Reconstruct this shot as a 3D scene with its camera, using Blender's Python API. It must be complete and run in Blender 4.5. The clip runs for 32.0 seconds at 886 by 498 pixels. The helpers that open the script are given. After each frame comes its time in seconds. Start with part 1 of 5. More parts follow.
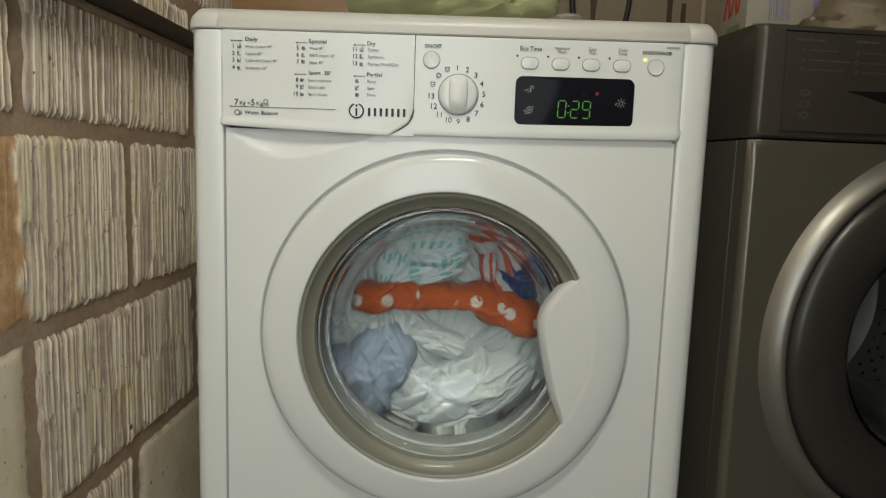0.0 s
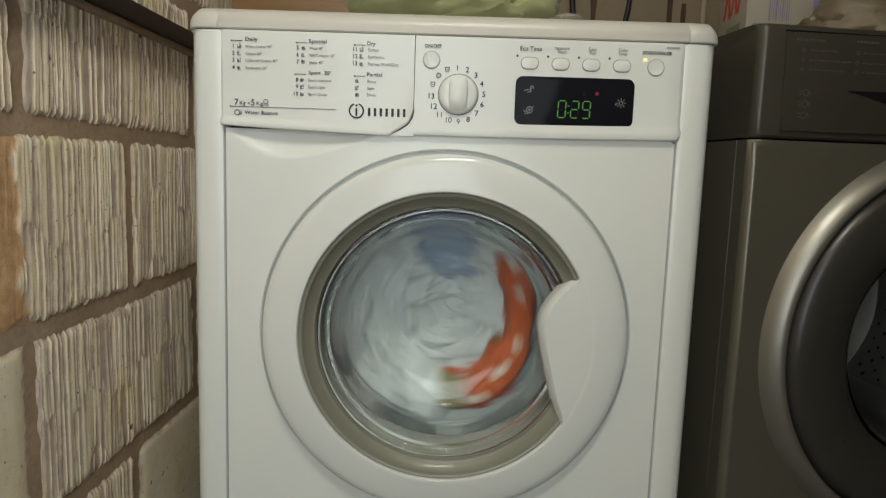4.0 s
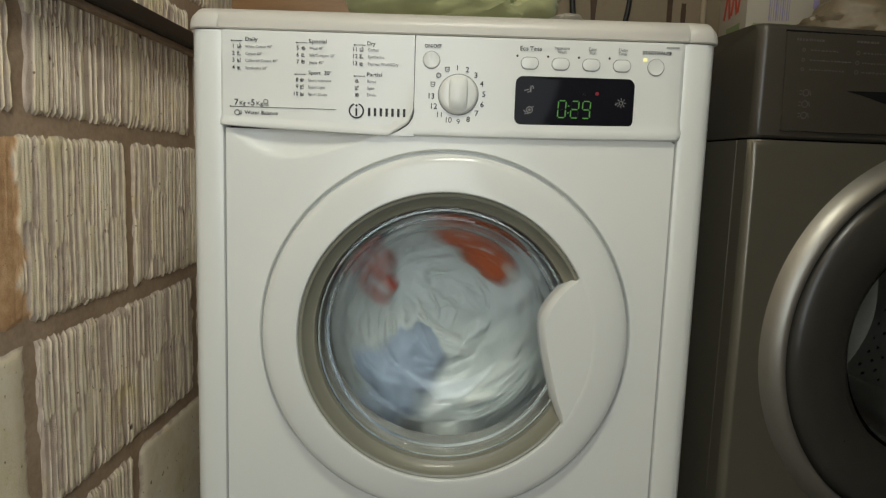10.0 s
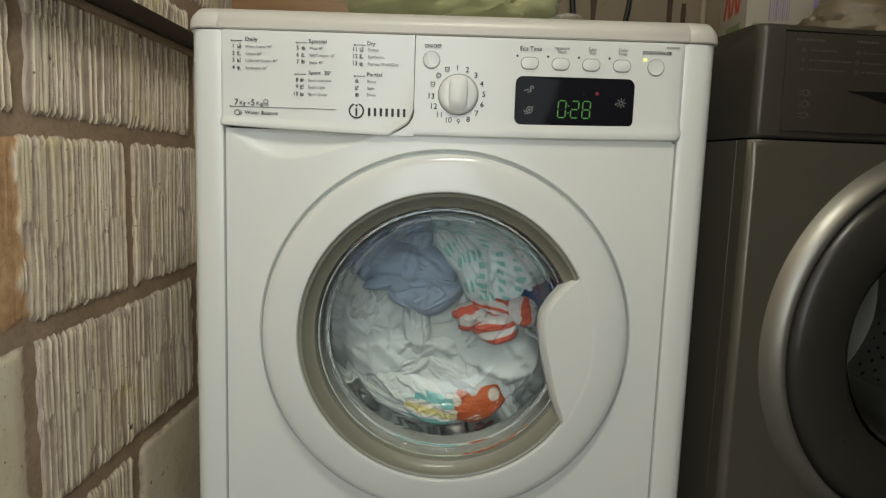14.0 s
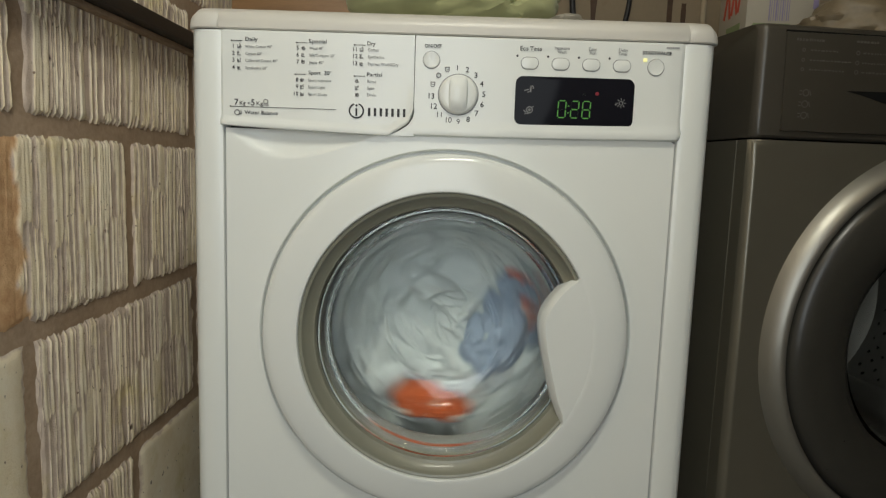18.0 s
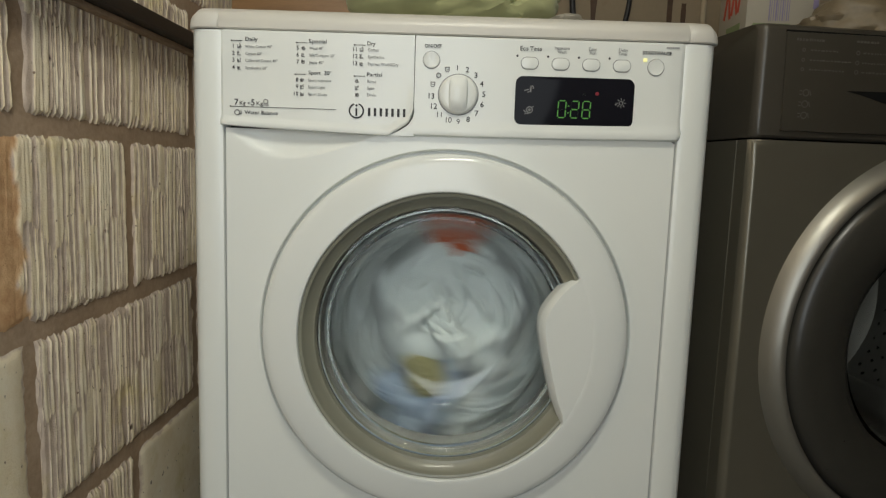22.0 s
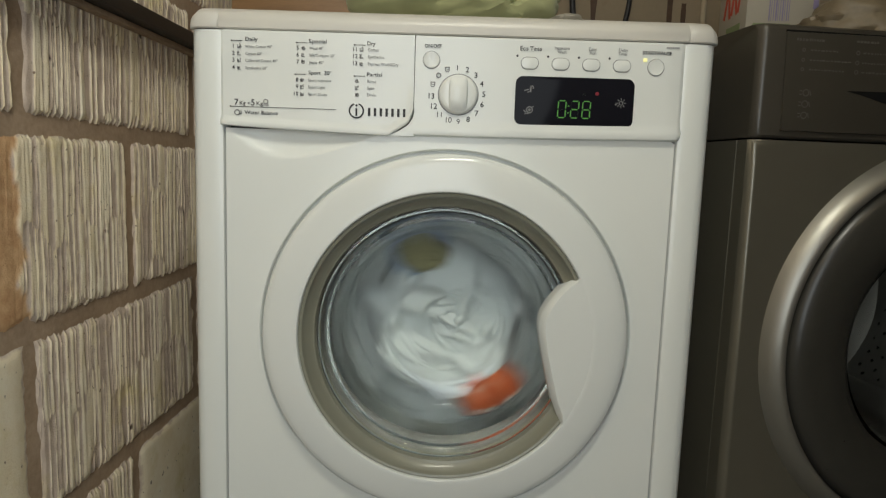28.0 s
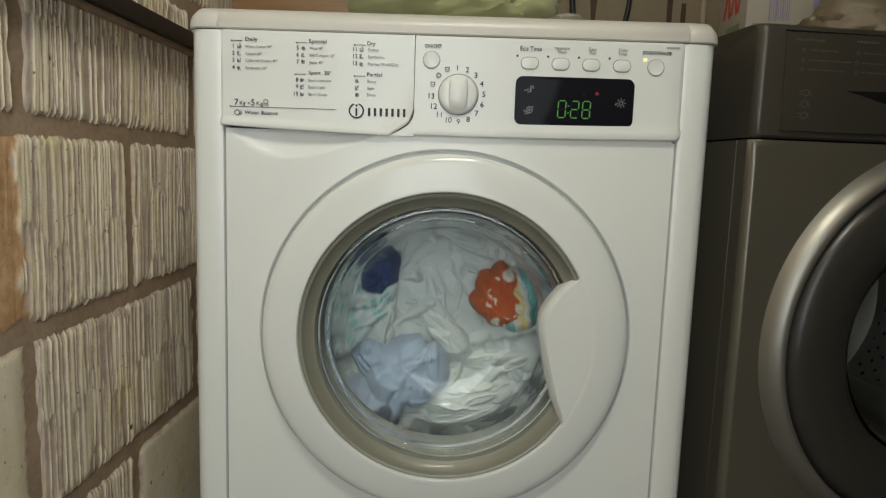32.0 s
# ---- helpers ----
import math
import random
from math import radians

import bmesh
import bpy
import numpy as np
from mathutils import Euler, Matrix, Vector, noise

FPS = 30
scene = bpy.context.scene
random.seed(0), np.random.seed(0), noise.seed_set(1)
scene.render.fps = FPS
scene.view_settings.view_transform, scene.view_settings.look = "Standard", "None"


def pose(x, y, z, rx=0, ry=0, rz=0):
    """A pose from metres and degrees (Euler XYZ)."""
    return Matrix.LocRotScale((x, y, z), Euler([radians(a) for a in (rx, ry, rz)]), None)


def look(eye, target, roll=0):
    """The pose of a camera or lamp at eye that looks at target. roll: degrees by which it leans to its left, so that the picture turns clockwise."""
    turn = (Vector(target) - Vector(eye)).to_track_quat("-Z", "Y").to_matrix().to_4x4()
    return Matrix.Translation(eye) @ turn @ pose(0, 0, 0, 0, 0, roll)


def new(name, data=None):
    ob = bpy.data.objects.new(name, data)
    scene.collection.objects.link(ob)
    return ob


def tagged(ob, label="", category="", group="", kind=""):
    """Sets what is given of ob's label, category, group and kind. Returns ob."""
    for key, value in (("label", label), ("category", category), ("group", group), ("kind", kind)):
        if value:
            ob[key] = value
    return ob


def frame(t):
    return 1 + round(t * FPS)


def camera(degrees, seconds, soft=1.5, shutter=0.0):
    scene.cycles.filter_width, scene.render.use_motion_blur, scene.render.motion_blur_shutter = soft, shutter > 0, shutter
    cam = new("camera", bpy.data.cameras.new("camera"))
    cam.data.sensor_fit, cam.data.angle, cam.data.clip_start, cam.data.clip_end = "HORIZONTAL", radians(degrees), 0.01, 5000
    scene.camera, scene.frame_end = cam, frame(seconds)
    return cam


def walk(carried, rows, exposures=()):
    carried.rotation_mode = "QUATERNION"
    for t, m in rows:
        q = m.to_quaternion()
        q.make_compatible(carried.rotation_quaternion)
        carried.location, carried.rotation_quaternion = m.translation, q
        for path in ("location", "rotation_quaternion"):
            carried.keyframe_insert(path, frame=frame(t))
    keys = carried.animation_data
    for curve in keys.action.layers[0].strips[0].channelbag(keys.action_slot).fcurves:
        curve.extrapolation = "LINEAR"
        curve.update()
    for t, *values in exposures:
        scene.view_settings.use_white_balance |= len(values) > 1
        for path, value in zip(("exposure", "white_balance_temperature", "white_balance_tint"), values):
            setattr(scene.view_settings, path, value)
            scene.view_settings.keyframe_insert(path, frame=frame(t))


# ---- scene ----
# ------------------------------------------------------------------ camera
cam = camera(68.96, 32.0, soft=1.25, shutter=0.85)
EYE = Vector((0.003, -0.7476, 0.6702))
AIM = EYE + Vector((-0.0083, 0.9923, -0.1235))
walk(cam, [(0.0, look(EYE, AIM, 1.908)), (32.0, look(EYE, AIM, 1.908))], exposures=[(0.0, 0.0), (32.0, 0.0)])

# ------------------------------------------------------------------ light
world = bpy.data.worlds.new("garage_air")
scene.world = world
world.use_nodes = True
world.node_tree.nodes["Background"].inputs["Color"].default_value = (0.95, 0.97, 1.0, 1)
world.node_tree.nodes["Background"].inputs["Strength"].default_value = 0.02


def area_lamp(name, place, target, sx, sy, watts, colour):
    data = bpy.data.lights.new(name, "AREA")
    data.shape, data.size, data.size_y, data.energy, data.color = "RECTANGLE", sx, sy, watts, colour
    ob = new(name, data)
    ob.matrix_world = look(place, target)
    return ob


TUBE = Vector((0.01, -0.80, 1.72))
BULB = Vector((0.50, -1.00, 1.74))
FRONT_Y = -1.40
area_lamp("tube_light", TUBE - Vector((0, 0, 0.02)), Vector((-0.85, 0.0, 0.55)), 0.44, 0.03, 7.5, (0.975, 0.965, 0.82))
area_lamp("bulb_light", BULB - Vector((0, 0, 0.045)), BULB - Vector((0.5, -0.4, 1)), 0.05, 0.05, 0.8, (1.0, 0.80, 0.48))
# daylight through the wide opening behind the camera
area_lamp("daylight", (-0.12, FRONT_Y + 0.02, 0.90), (-0.75, 0, 0.70), 0.60, 1.10, 6.6, (0.90, 0.972, 1.0))
# ------------------------------------------------------------------ materials
def node_mat(name):
    m = bpy.data.materials.new(name)
    m.use_nodes = True
    nt = m.node_tree
    return m, nt, nt.nodes["Principled BSDF"]


def tex_noise(nt, scale, detail=4.0, rough=0.55, stretch=(1, 1, 1)):
    tc = nt.nodes.new("ShaderNodeTexCoord")
    mp = nt.nodes.new("ShaderNodeMapping")
    mp.inputs["Scale"].default_value = stretch
    n = nt.nodes.new("ShaderNodeTexNoise")
    n.inputs["Scale"].default_value, n.inputs["Detail"].default_value, n.inputs["Roughness"].default_value = scale, detail, rough
    nt.links.new(tc.outputs["Object"], mp.inputs["Vector"])
    nt.links.new(mp.outputs["Vector"], n.inputs["Vector"])
    return n.outputs["Fac"]


def ramp(nt, fac, stops):
    r = nt.nodes.new("ShaderNodeValToRGB")
    els = r.color_ramp.elements
    while len(els) < len(stops):
        els.new(0.5)
    for e, (p, c) in zip(els, stops):
        e.position, e.color = p, (*c, 1) if len(c) == 3 else c
    nt.links.new(fac, r.inputs["Fac"])
    return r.outputs["Color"]


def blend(nt, fac, a, b, mode="MIX"):
    mx = nt.nodes.new("ShaderNodeMix")
    mx.data_type, mx.blend_type = "RGBA", mode
    for sock, v in ((mx.inputs["Factor"], fac), (mx.inputs["A"], a), (mx.inputs["B"], b)):
        if isinstance(v, bpy.types.NodeSocket):
            nt.links.new(v, sock)
        else:
            sock.default_value = v if isinstance(v, (int, float)) else (*v, 1)
    return mx.outputs["Result"]


def bump(nt, bsdf, height, strength, distance):
    b = nt.nodes.new("ShaderNodeBump")
    b.inputs["Strength"].default_value, b.inputs["Distance"].default_value = strength, distance
    nt.links.new(height, b.inputs["Height"])
    nt.links.new(b.outputs["Normal"], bsdf.inputs["Normal"])
    return b


def surface(name, colour, rough=0.5, metal=0.0, vary=0.06, scale=6.0, fine=120.0, relief=0.0, relief_size=0.001,
            stretch=(1, 1, 1), coat=0.0, spec=0.5, dirt=None, dirt_at=(0.55, 0.75), rvar=0.06):
    """A plain finish with slow mottling, fine grain and, where given, stains."""
    m, nt, b = node_mat(name)
    slow, grain = tex_noise(nt, scale, 3, stretch=stretch), tex_noise(nt, fine, 5, 0.6, stretch)
    lo = tuple(c * (1 - vary) for c in colour)
    hi = tuple(min(1, c * (1 + vary)) for c in colour)
    col = ramp(nt, slow, [(0.3, lo), (0.7, hi)])
    col = blend(nt, 0.35, col, ramp(nt, grain, [(0.25, lo), (0.75, hi)]))
    if dirt:
        col = blend(nt, ramp(nt, tex_noise(nt, scale * 2.3, 6, 0.65), [(dirt_at[0], (0, 0, 0)), (dirt_at[1], (1, 1, 1))]), col, dirt)
    nt.links.new(col, b.inputs["Base Color"])
    rr = nt.nodes.new("ShaderNodeMapRange")
    rr.inputs["To Min"].default_value, rr.inputs["To Max"].default_value = max(0.02, rough - rvar), min(1, rough + rvar)
    nt.links.new(grain, rr.inputs["Value"])
    nt.links.new(rr.outputs["Result"], b.inputs["Roughness"])
    b.inputs["Metallic"].default_value = metal
    b.inputs["Coat Weight"].default_value = coat
    b.inputs["Coat Roughness"].default_value = 0.12
    b.inputs["Specular IOR Level"].default_value = spec
    if relief:
        bump(nt, b, grain, relief, relief_size)
    return m


def glowing(name, colour, strength):
    m, nt, b = node_mat(name)
    b.inputs["Base Color"].default_value = (*[c * 0.2 for c in colour], 1)
    b.inputs["Emission Color"].default_value = (*colour, 1)
    b.inputs["Emission Strength"].default_value = strength
    return m


M_ENAMEL = surface("white_enamel", (0.775, 0.795, 0.765), 0.28, vary=0.012, scale=3, fine=8, rvar=0.01, coat=0.15)
M_PLASTIC = surface("white_plastic", (0.75, 0.77, 0.745), 0.22, vary=0.010, scale=3, fine=8, rvar=0.01)
M_GLOSSPL = surface("glossy_white_plastic", (0.75, 0.77, 0.745), 0.10, vary=0.010, scale=3, fine=8, rvar=0.01)
M_RINGPL = surface("door_white_plastic", (0.75, 0.77, 0.745), 0.15, vary=0.010, scale=3, fine=8, rvar=0.01)
M_LIDPL = surface("lid_plastic", (0.58, 0.56, 0.515), 0.36, vary=0.02, scale=5, fine=300, relief=0.02, relief_size=0.0003)
M_GREYRING = surface("grey_satin_ring", (0.235, 0.232, 0.180), 0.40, metal=0.05, vary=0.03, scale=9, fine=60, coat=0.35)
M_CHROME = surface("chrome", (0.75, 0.75, 0.74), 0.12, metal=1.0, vary=0.02)
M_INK = surface("dark_print", (0.035, 0.035, 0.04), 0.6, vary=0.05)
M_INKGREY = surface("grey_print", (0.22, 0.22, 0.225), 0.6, vary=0.05)
M_GAP = surface("seam_shadow_plastic", (0.10, 0.10, 0.095), 0.7)
M_RUBBER = surface("grey_rubber", (0.19, 0.19, 0.18), 0.5, vary=0.08, scale=20)
M_STEEL = surface("drum_steel", (0.55, 0.55, 0.55), 0.38, metal=0.7, vary=0.05, stretch=(1, 1, 20))
M_STEEL_BRIGHT = surface("polished_steel", (0.52, 0.52, 0.49), 0.30, metal=0.93, vary=0.06, scale=9)
M_DARKHOLE = surface("dark_void", (0.010, 0.010, 0.010), 0.95, spec=0.05)
M_DISPLAY = surface("display_window", (0.010, 0.010, 0.014), 0.10, vary=0.1, spec=0.07, rvar=0.01)
M_GREEN = glowing("green_segment", (0.16, 0.55, 0.09), 0.27)
M_GREEN_OFF = surface("unlit_segment", (0.010, 0.012, 0.013), 0.3, spec=0.07)
M_REDLED = glowing("red_lamp", (0.55, 0.012, 0.04), 0.14)
M_YELLED = glowing("yellow_lamp", (0.9, 0.85, 0.35), 1.0)
M_WHITEPRINT = surface("white_print", (0.21, 0.21, 0.21), 0.5)
M_GRAPHITE = surface("graphite_enamel", (0.165, 0.152, 0.117), 0.30, metal=0.55, vary=0.05, scale=5, fine=40, rvar=0.02, coat=0.4)
M_GRAPHITE_PL = surface("graphite_plastic", (0.050, 0.044, 0.034), 0.34, metal=0.15, vary=0.05, scale=5, fine=60, rvar=0.02, coat=0.2)
M_SILVER = surface("silver_trim", (0.32, 0.308, 0.275), 0.40, metal=0.85, vary=0.03, scale=6, fine=12)
M_BLACKGLOSS = surface("smoked_door", (0.034, 0.032, 0.027), 0.30, vary=0.1, scale=8)
M_GREYPRINT = surface("pale_print", (0.088, 0.082, 0.070), 0.5)


def glass_mat(name, tint):
    m, nt, b = node_mat(name)
    b.inputs["Base Color"].default_value = (*tint, 1)
    b.inputs["Roughness"].default_value = 0.015
    b.inputs["Transmission Weight"].default_value = 1.0
    b.inputs["IOR"].default_value = 1.41
    return m


M_GLASS = glass_mat("door_glass", (0.90, 0.925, 0.92))
M_GLASS_DARK = glass_mat("smoked_glass", (0.62, 0.61, 0.58))


# ------------------------------------------------------------------ mesh helpers
def part(name, bm, material, parent=None, label="", smooth=True):
    me = bpy.data.meshes.new(name)
    bm.normal_update()
    bm.to_mesh(me)
    bm.free()
    me.materials.append(material)
    if smooth:
        for p in me.polygons:
            p.use_smooth = True
        me.set_sharp_from_angle(angle=radians(38))
    ob = new(name, me)
    if parent:
        ob.parent = parent
    if label:
        tagged(ob, label)
    return ob


def thing(name, place, label, category, group="", turn=0.0):
    ob = new(name)
    ob.matrix_world = pose(*place, 0, 0, turn)
    ob.empty_display_size = 0.05
    return tagged(ob, label, category, group)


def box_bm(x0, x1, y0, y1, z0, z1, bevel=0.0, seg=2):
    bm = bmesh.new()
    bmesh.ops.create_cube(bm, size=1)
    for v in bm.verts:
        v.co = Vector((x0 if v.co.x < 0 else x1, y0 if v.co.y < 0 else y1, z0 if v.co.z < 0 else z1))
    if bevel:
        bmesh.ops.bevel(bm, geom=bm.edges[:], offset=bevel, segments=seg, affect="EDGES", profile=0.6)
    return bm


def grid_bm(rows, closed_u=False, closed_v=False, bm=None):
    """Quads over rows of points."""
    bm = bm or bmesh.new()
    vs = [[bm.verts.new(p) for p in row] for row in rows]
    n, m = len(vs), len(vs[0])
    for i in range(n if closed_v else n - 1):
        for j in range(m if closed_u else m - 1):
            bm.faces.new((vs[i][j], vs[i][(j + 1) % m], vs[(i + 1) % n][(j + 1) % m], vs[(i + 1) % n][j]))
    return bm


def lathe_bm(profile, n=96, centre=(0, 0), start=0.0, end=360.0, cap=False):
    """Turn (r, y) points about the y axis; centre is x, z. The angle runs clockwise from the top as seen from the front."""
    full = abs(end - start) >= 359.9
    rows = []
    for r, y in profile:
        rows.append([(centre[0] + r * math.sin(a), y, centre[1] + r * math.cos(a))
                     for a in (radians(start + (end - start) * k / n) for k in range(n if full else n + 1))])
    bm = grid_bm(rows, closed_u=full)
    if cap:
        bm.verts.ensure_lookup_table()
        last = bm.verts[-(n if full else n + 1):]
        bm.faces.new(last)
    bmesh.ops.recalc_face_normals(bm, faces=bm.faces[:])
    return bm


def prism_bm(outline, y0, y1, bevel=0.0, seg=2):
    """An outline of (x, z) points, seen from the front, given depth from y0 (front) to y1."""
    bm = bmesh.new()
    a = [bm.verts.new((x, y0, z)) for x, z in outline]
    b = [bm.verts.new((x, y1, z)) for x, z in outline]
    n = len(a)
    bm.faces.new(a)
    bm.faces.new(b[::-1])
    for i in range(n):
        bm.faces.new((a[i], b[i], b[(i + 1) % n], a[(i + 1) % n]))
    bmesh.ops.recalc_face_normals(bm, faces=bm.faces[:])
    if bevel:
        front = [e for e in bm.edges if abs(e.verts[0].co.y - y0) < 1e-6 and abs(e.verts[1].co.y - y0) < 1e-6]
        bmesh.ops.bevel(bm, geom=front, offset=bevel, segments=seg, affect="EDGES", profile=0.6)
    return bm


def round_outline(x0, x1, z0, z1, r, n=6):
    pts = []
    for cx, cz, a0 in ((x1 - r, z1 - r, 0), (x0 + r, z1 - r, 90), (x0 + r, z0 + r, 180), (x1 - r, z0 + r, 270)):
        for k in range(n + 1):
            a = radians(a0 + 90 * k / n)
            pts.append((cx + r * math.cos(a), cz + r * math.sin(a)))
    return pts


def round_disc(cx, cz, r, n=32):
    return [(cx + r * math.cos(2 * math.pi * k / n), cz + r * math.sin(2 * math.pi * k / n)) for k in range(n)]


def text_part(name, words, x, z, height, y, material, parent, width=None, align="LEFT", label="", bold=0.006):
    """Flat lettering standing on a front face; x, z is the start (or middle) of the base line, height that of a capital."""
    cu = bpy.data.curves.new(name, "FONT")
    cu.body, cu.size, cu.extrude, cu.align_x = words, height / 0.69, 0.00012, align
    cu.resolution_u = 3
    cu.offset = height * bold
    tmp = bpy.data.objects.new(name, cu)
    scene.collection.objects.link(tmp)
    me = bpy.data.meshes.new_from_object(tmp.evaluated_get(bpy.context.evaluated_depsgraph_get()))
    bpy.data.objects.remove(tmp)
    xs = [v.co.x for v in me.vertices]
    k = width / (max(xs) - min(xs)) if width and xs else 1.0
    for v in me.vertices:
        v.co = Vector((v.co.x * k, -v.co.z, v.co.y))
    me.materials.append(material)
    ob = new(name, me)
    ob.location = (x, y, z)
    if parent:
        ob.parent = parent
    if label:
        tagged(ob, label)
    return ob
# ------------------------------------------------------------------ the room
WALL_X = -0.4475
BACK_Y = 0.86


def block_wall_mat():
    """Mortar and bed of the side wall."""
    m, nt, b = node_mat("brown_mortar")
    n1, n2 = tex_noise(nt, 14, 6, 0.65), tex_noise(nt, 160, 5, 0.6)
    col = ramp(nt, n1, [(0.3, (0.32, 0.215, 0.135)), (0.55, (0.45, 0.32, 0.215)), (0.75, (0.53, 0.395, 0.28))])
    col = blend(nt, 0.3, col, ramp(nt, n2, [(0.3, (0.22, 0.165, 0.12)), (0.7, (0.46, 0.37, 0.29))]))
    nt.links.new(col, b.inputs["Base Color"])
    b.inputs["Roughness"].default_value = 0.95
    bump(nt, b, n2, 0.5, 0.002)
    return m


M_MORTAR = block_wall_mat()


def ribbed_mat():
    """Cream paint over scratched clay block: bare purple-brown clay in the hollows, orange spalls, dark specks."""
    m, nt, b = node_mat("cream_painted_block")
    attr = nt.nodes.new("ShaderNodeAttribute")
    attr.attribute_name = "height"
    slow, mid, fine = tex_noise(nt, 7, 4), tex_noise(nt, 55, 5, 0.6), tex_noise(nt, 420, 4)
    paint = ramp(nt, slow, [(0.3, (0.82, 0.69, 0.47)), (0.5, (0.90, 0.785, 0.595)), (0.72, (0.92, 0.845, 0.69))])
    paint = blend(nt, 0.3, paint, ramp(nt, mid, [(0.3, (0.66, 0.54, 0.35)), (0.65, (0.84, 0.78, 0.64))]))
    bare = ramp(nt, mid, [(0.3, (0.54, 0.435, 0.365)), (0.7, (0.70, 0.585, 0.49))])
    mask = nt.nodes.new("ShaderNodeMath")
    mask.operation = "ADD"
    nt.links.new(attr.outputs["Fac"], mask.inputs[0])
    nt.links.new(ramp(nt, mid, [(0.3, (-0.0, 0, 0)), (0.8, (0.22, 0.22, 0.22))]), mask.inputs[1])
    col = blend(nt, ramp(nt, mask.outputs[0], [(0.50, (0, 0, 0)), (0.66, (1, 1, 1))]), bare, paint)
    specks = ramp(nt, tex_noise(nt, 46, 2, 0.5, (1, 1, 0.6)), [(0.715, (0, 0, 0)), (0.765, (1, 1, 1))])
    col = blend(nt, specks, col, (0.09, 0.065, 0.05))
    col = blend(nt, ramp(nt, tex_noise(nt, 150, 2, 0.5, (1, 1, 0.7)), [(0.70, (0, 0, 0)), (0.75, (1, 1, 1))]), col, (0.24, 0.17, 0.12))
    lichen = ramp(nt, tex_noise(nt, 11, 6, 0.7), [(0.56, (0, 0, 0)), (0.72, (0.55, 0.55, 0.55))])
    col = blend(nt, lichen, col, (0.66, 0.55, 0.24))
    spall = nt.nodes.new("ShaderNodeAttribute")
    spall.attribute_name = "spall"
    clay = ramp(nt, mid, [(0.3, (0.50, 0.28, 0.14)), (0.7, (0.70, 0.46, 0.26))])
    col = blend(nt, spall.outputs["Fac"], col, clay)
    nt.links.new(col, b.inputs["Base Color"])
    b.inputs["Roughness"].default_value = 0.9
    b.inputs["Specular IOR Level"].default_value = 0.25
    bump(nt, b, fine, 0.6, 0.0016)
    return m


M_BLOCK = ribbed_mat()


def block(y0, y1, z0, z1, parent, seed, ribs=True, spall=None):
    """One clay block, its face scored with uneven upright ribs."""
    ny = max(8, int((y1 - y0) / 0.00125)) if ribs else 30
    nz = 30
    rng = random.Random(seed)
    off = rng.uniform(0, 90)
    lean = rng.uniform(-0.005, 0.005)
    rows, hs, sp = [], [], []
    for k in range(nz + 1):
        row = []
        tz = k / nz
        z = z0 + (z1 - z0) * tz
        for j in range(ny + 1):
            ty = j / ny
            y = y0 + (y1 - y0) * ty
            wob = 0.0020 * noise.noise((y * 9, z * 14, off)) + lean * tz
            yy = y + wob
            tier = math.floor(tz * 2 + 0.6 * noise.noise((yy * 20, 3, off)))
            r1 = 1 - min(1.0, 4.6 * abs(noise.noise((yy * 82, z * 1.4 + 9 * tier, off))))
            r2 = 1 - min(1.0, 5.0 * abs(noise.noise((yy * 118, z * 2.2 + 5 * tier, off + 7))))
            h = 0.12 + max(0.88 * r1 ** 0.8, 0.55 * r2) + 0.16 * noise.noise((yy * 110, z * 80, off + 3))
            h = max(0.0, min(1.0, h)) if ribs else 0.72 + 0.15 * noise.noise((y * 30, z * 30, off))
            edge = min(ty * (y1 - y0), (1 - ty) * (y1 - y0), tz * (z1 - z0), (1 - tz) * (z1 - z0))
            edge += 0.006 * noise.noise((y * 60, z * 60, off + 20))
            drop = max(0.0, 1 - max(edge, 0) / 0.006)
            s = 0.0
            if spall:
                d = spall[0] - y + 0.022 * noise.noise((1.7, z * 22, off)) + 0.010 * noise.noise((4.7, z * 70, off))
                s = max(0.0, min(1.0, d / 0.004 + 0.5))
            proud = (0.0015 + 0.0026 * h) * (1 - 0.75 * s) - 0.005 * drop
            row.append((WALL_X + proud, y + 0.0015 * noise.noise((z * 80, off, 2)) * (1 if j in (0, ny) else 0), z))
            hs.append(h * (1 - 0.6 * drop))
            sp.append(s)
        rows.append(row)
    bm = grid_bm(rows)
    # returns into the mortar
    edge_loops = [[r[0] for r in rows], [r[-1] for r in rows], rows[0], rows[-1]]
    for loop in edge_loops:
        grid_bm([loop, [(WALL_X - 0.03, p[1], p[2]) for p in loop]], bm=bm)
    bmesh.ops.recalc_face_normals(bm, faces=bm.faces[:])
    n_all = len(bm.verts)
    ob = part("block", bm, M_BLOCK, parent)
    me = ob.data
    for name, vals in (("height", hs), ("spall", sp)):
        at = me.attributes.new(name, "FLOAT", "POINT")
        at.data.foreach_set("value", np.array(vals + [0.3 if name == "height" else 0.0] * (n_all - len(vals)), dtype=np.float32))
    return ob


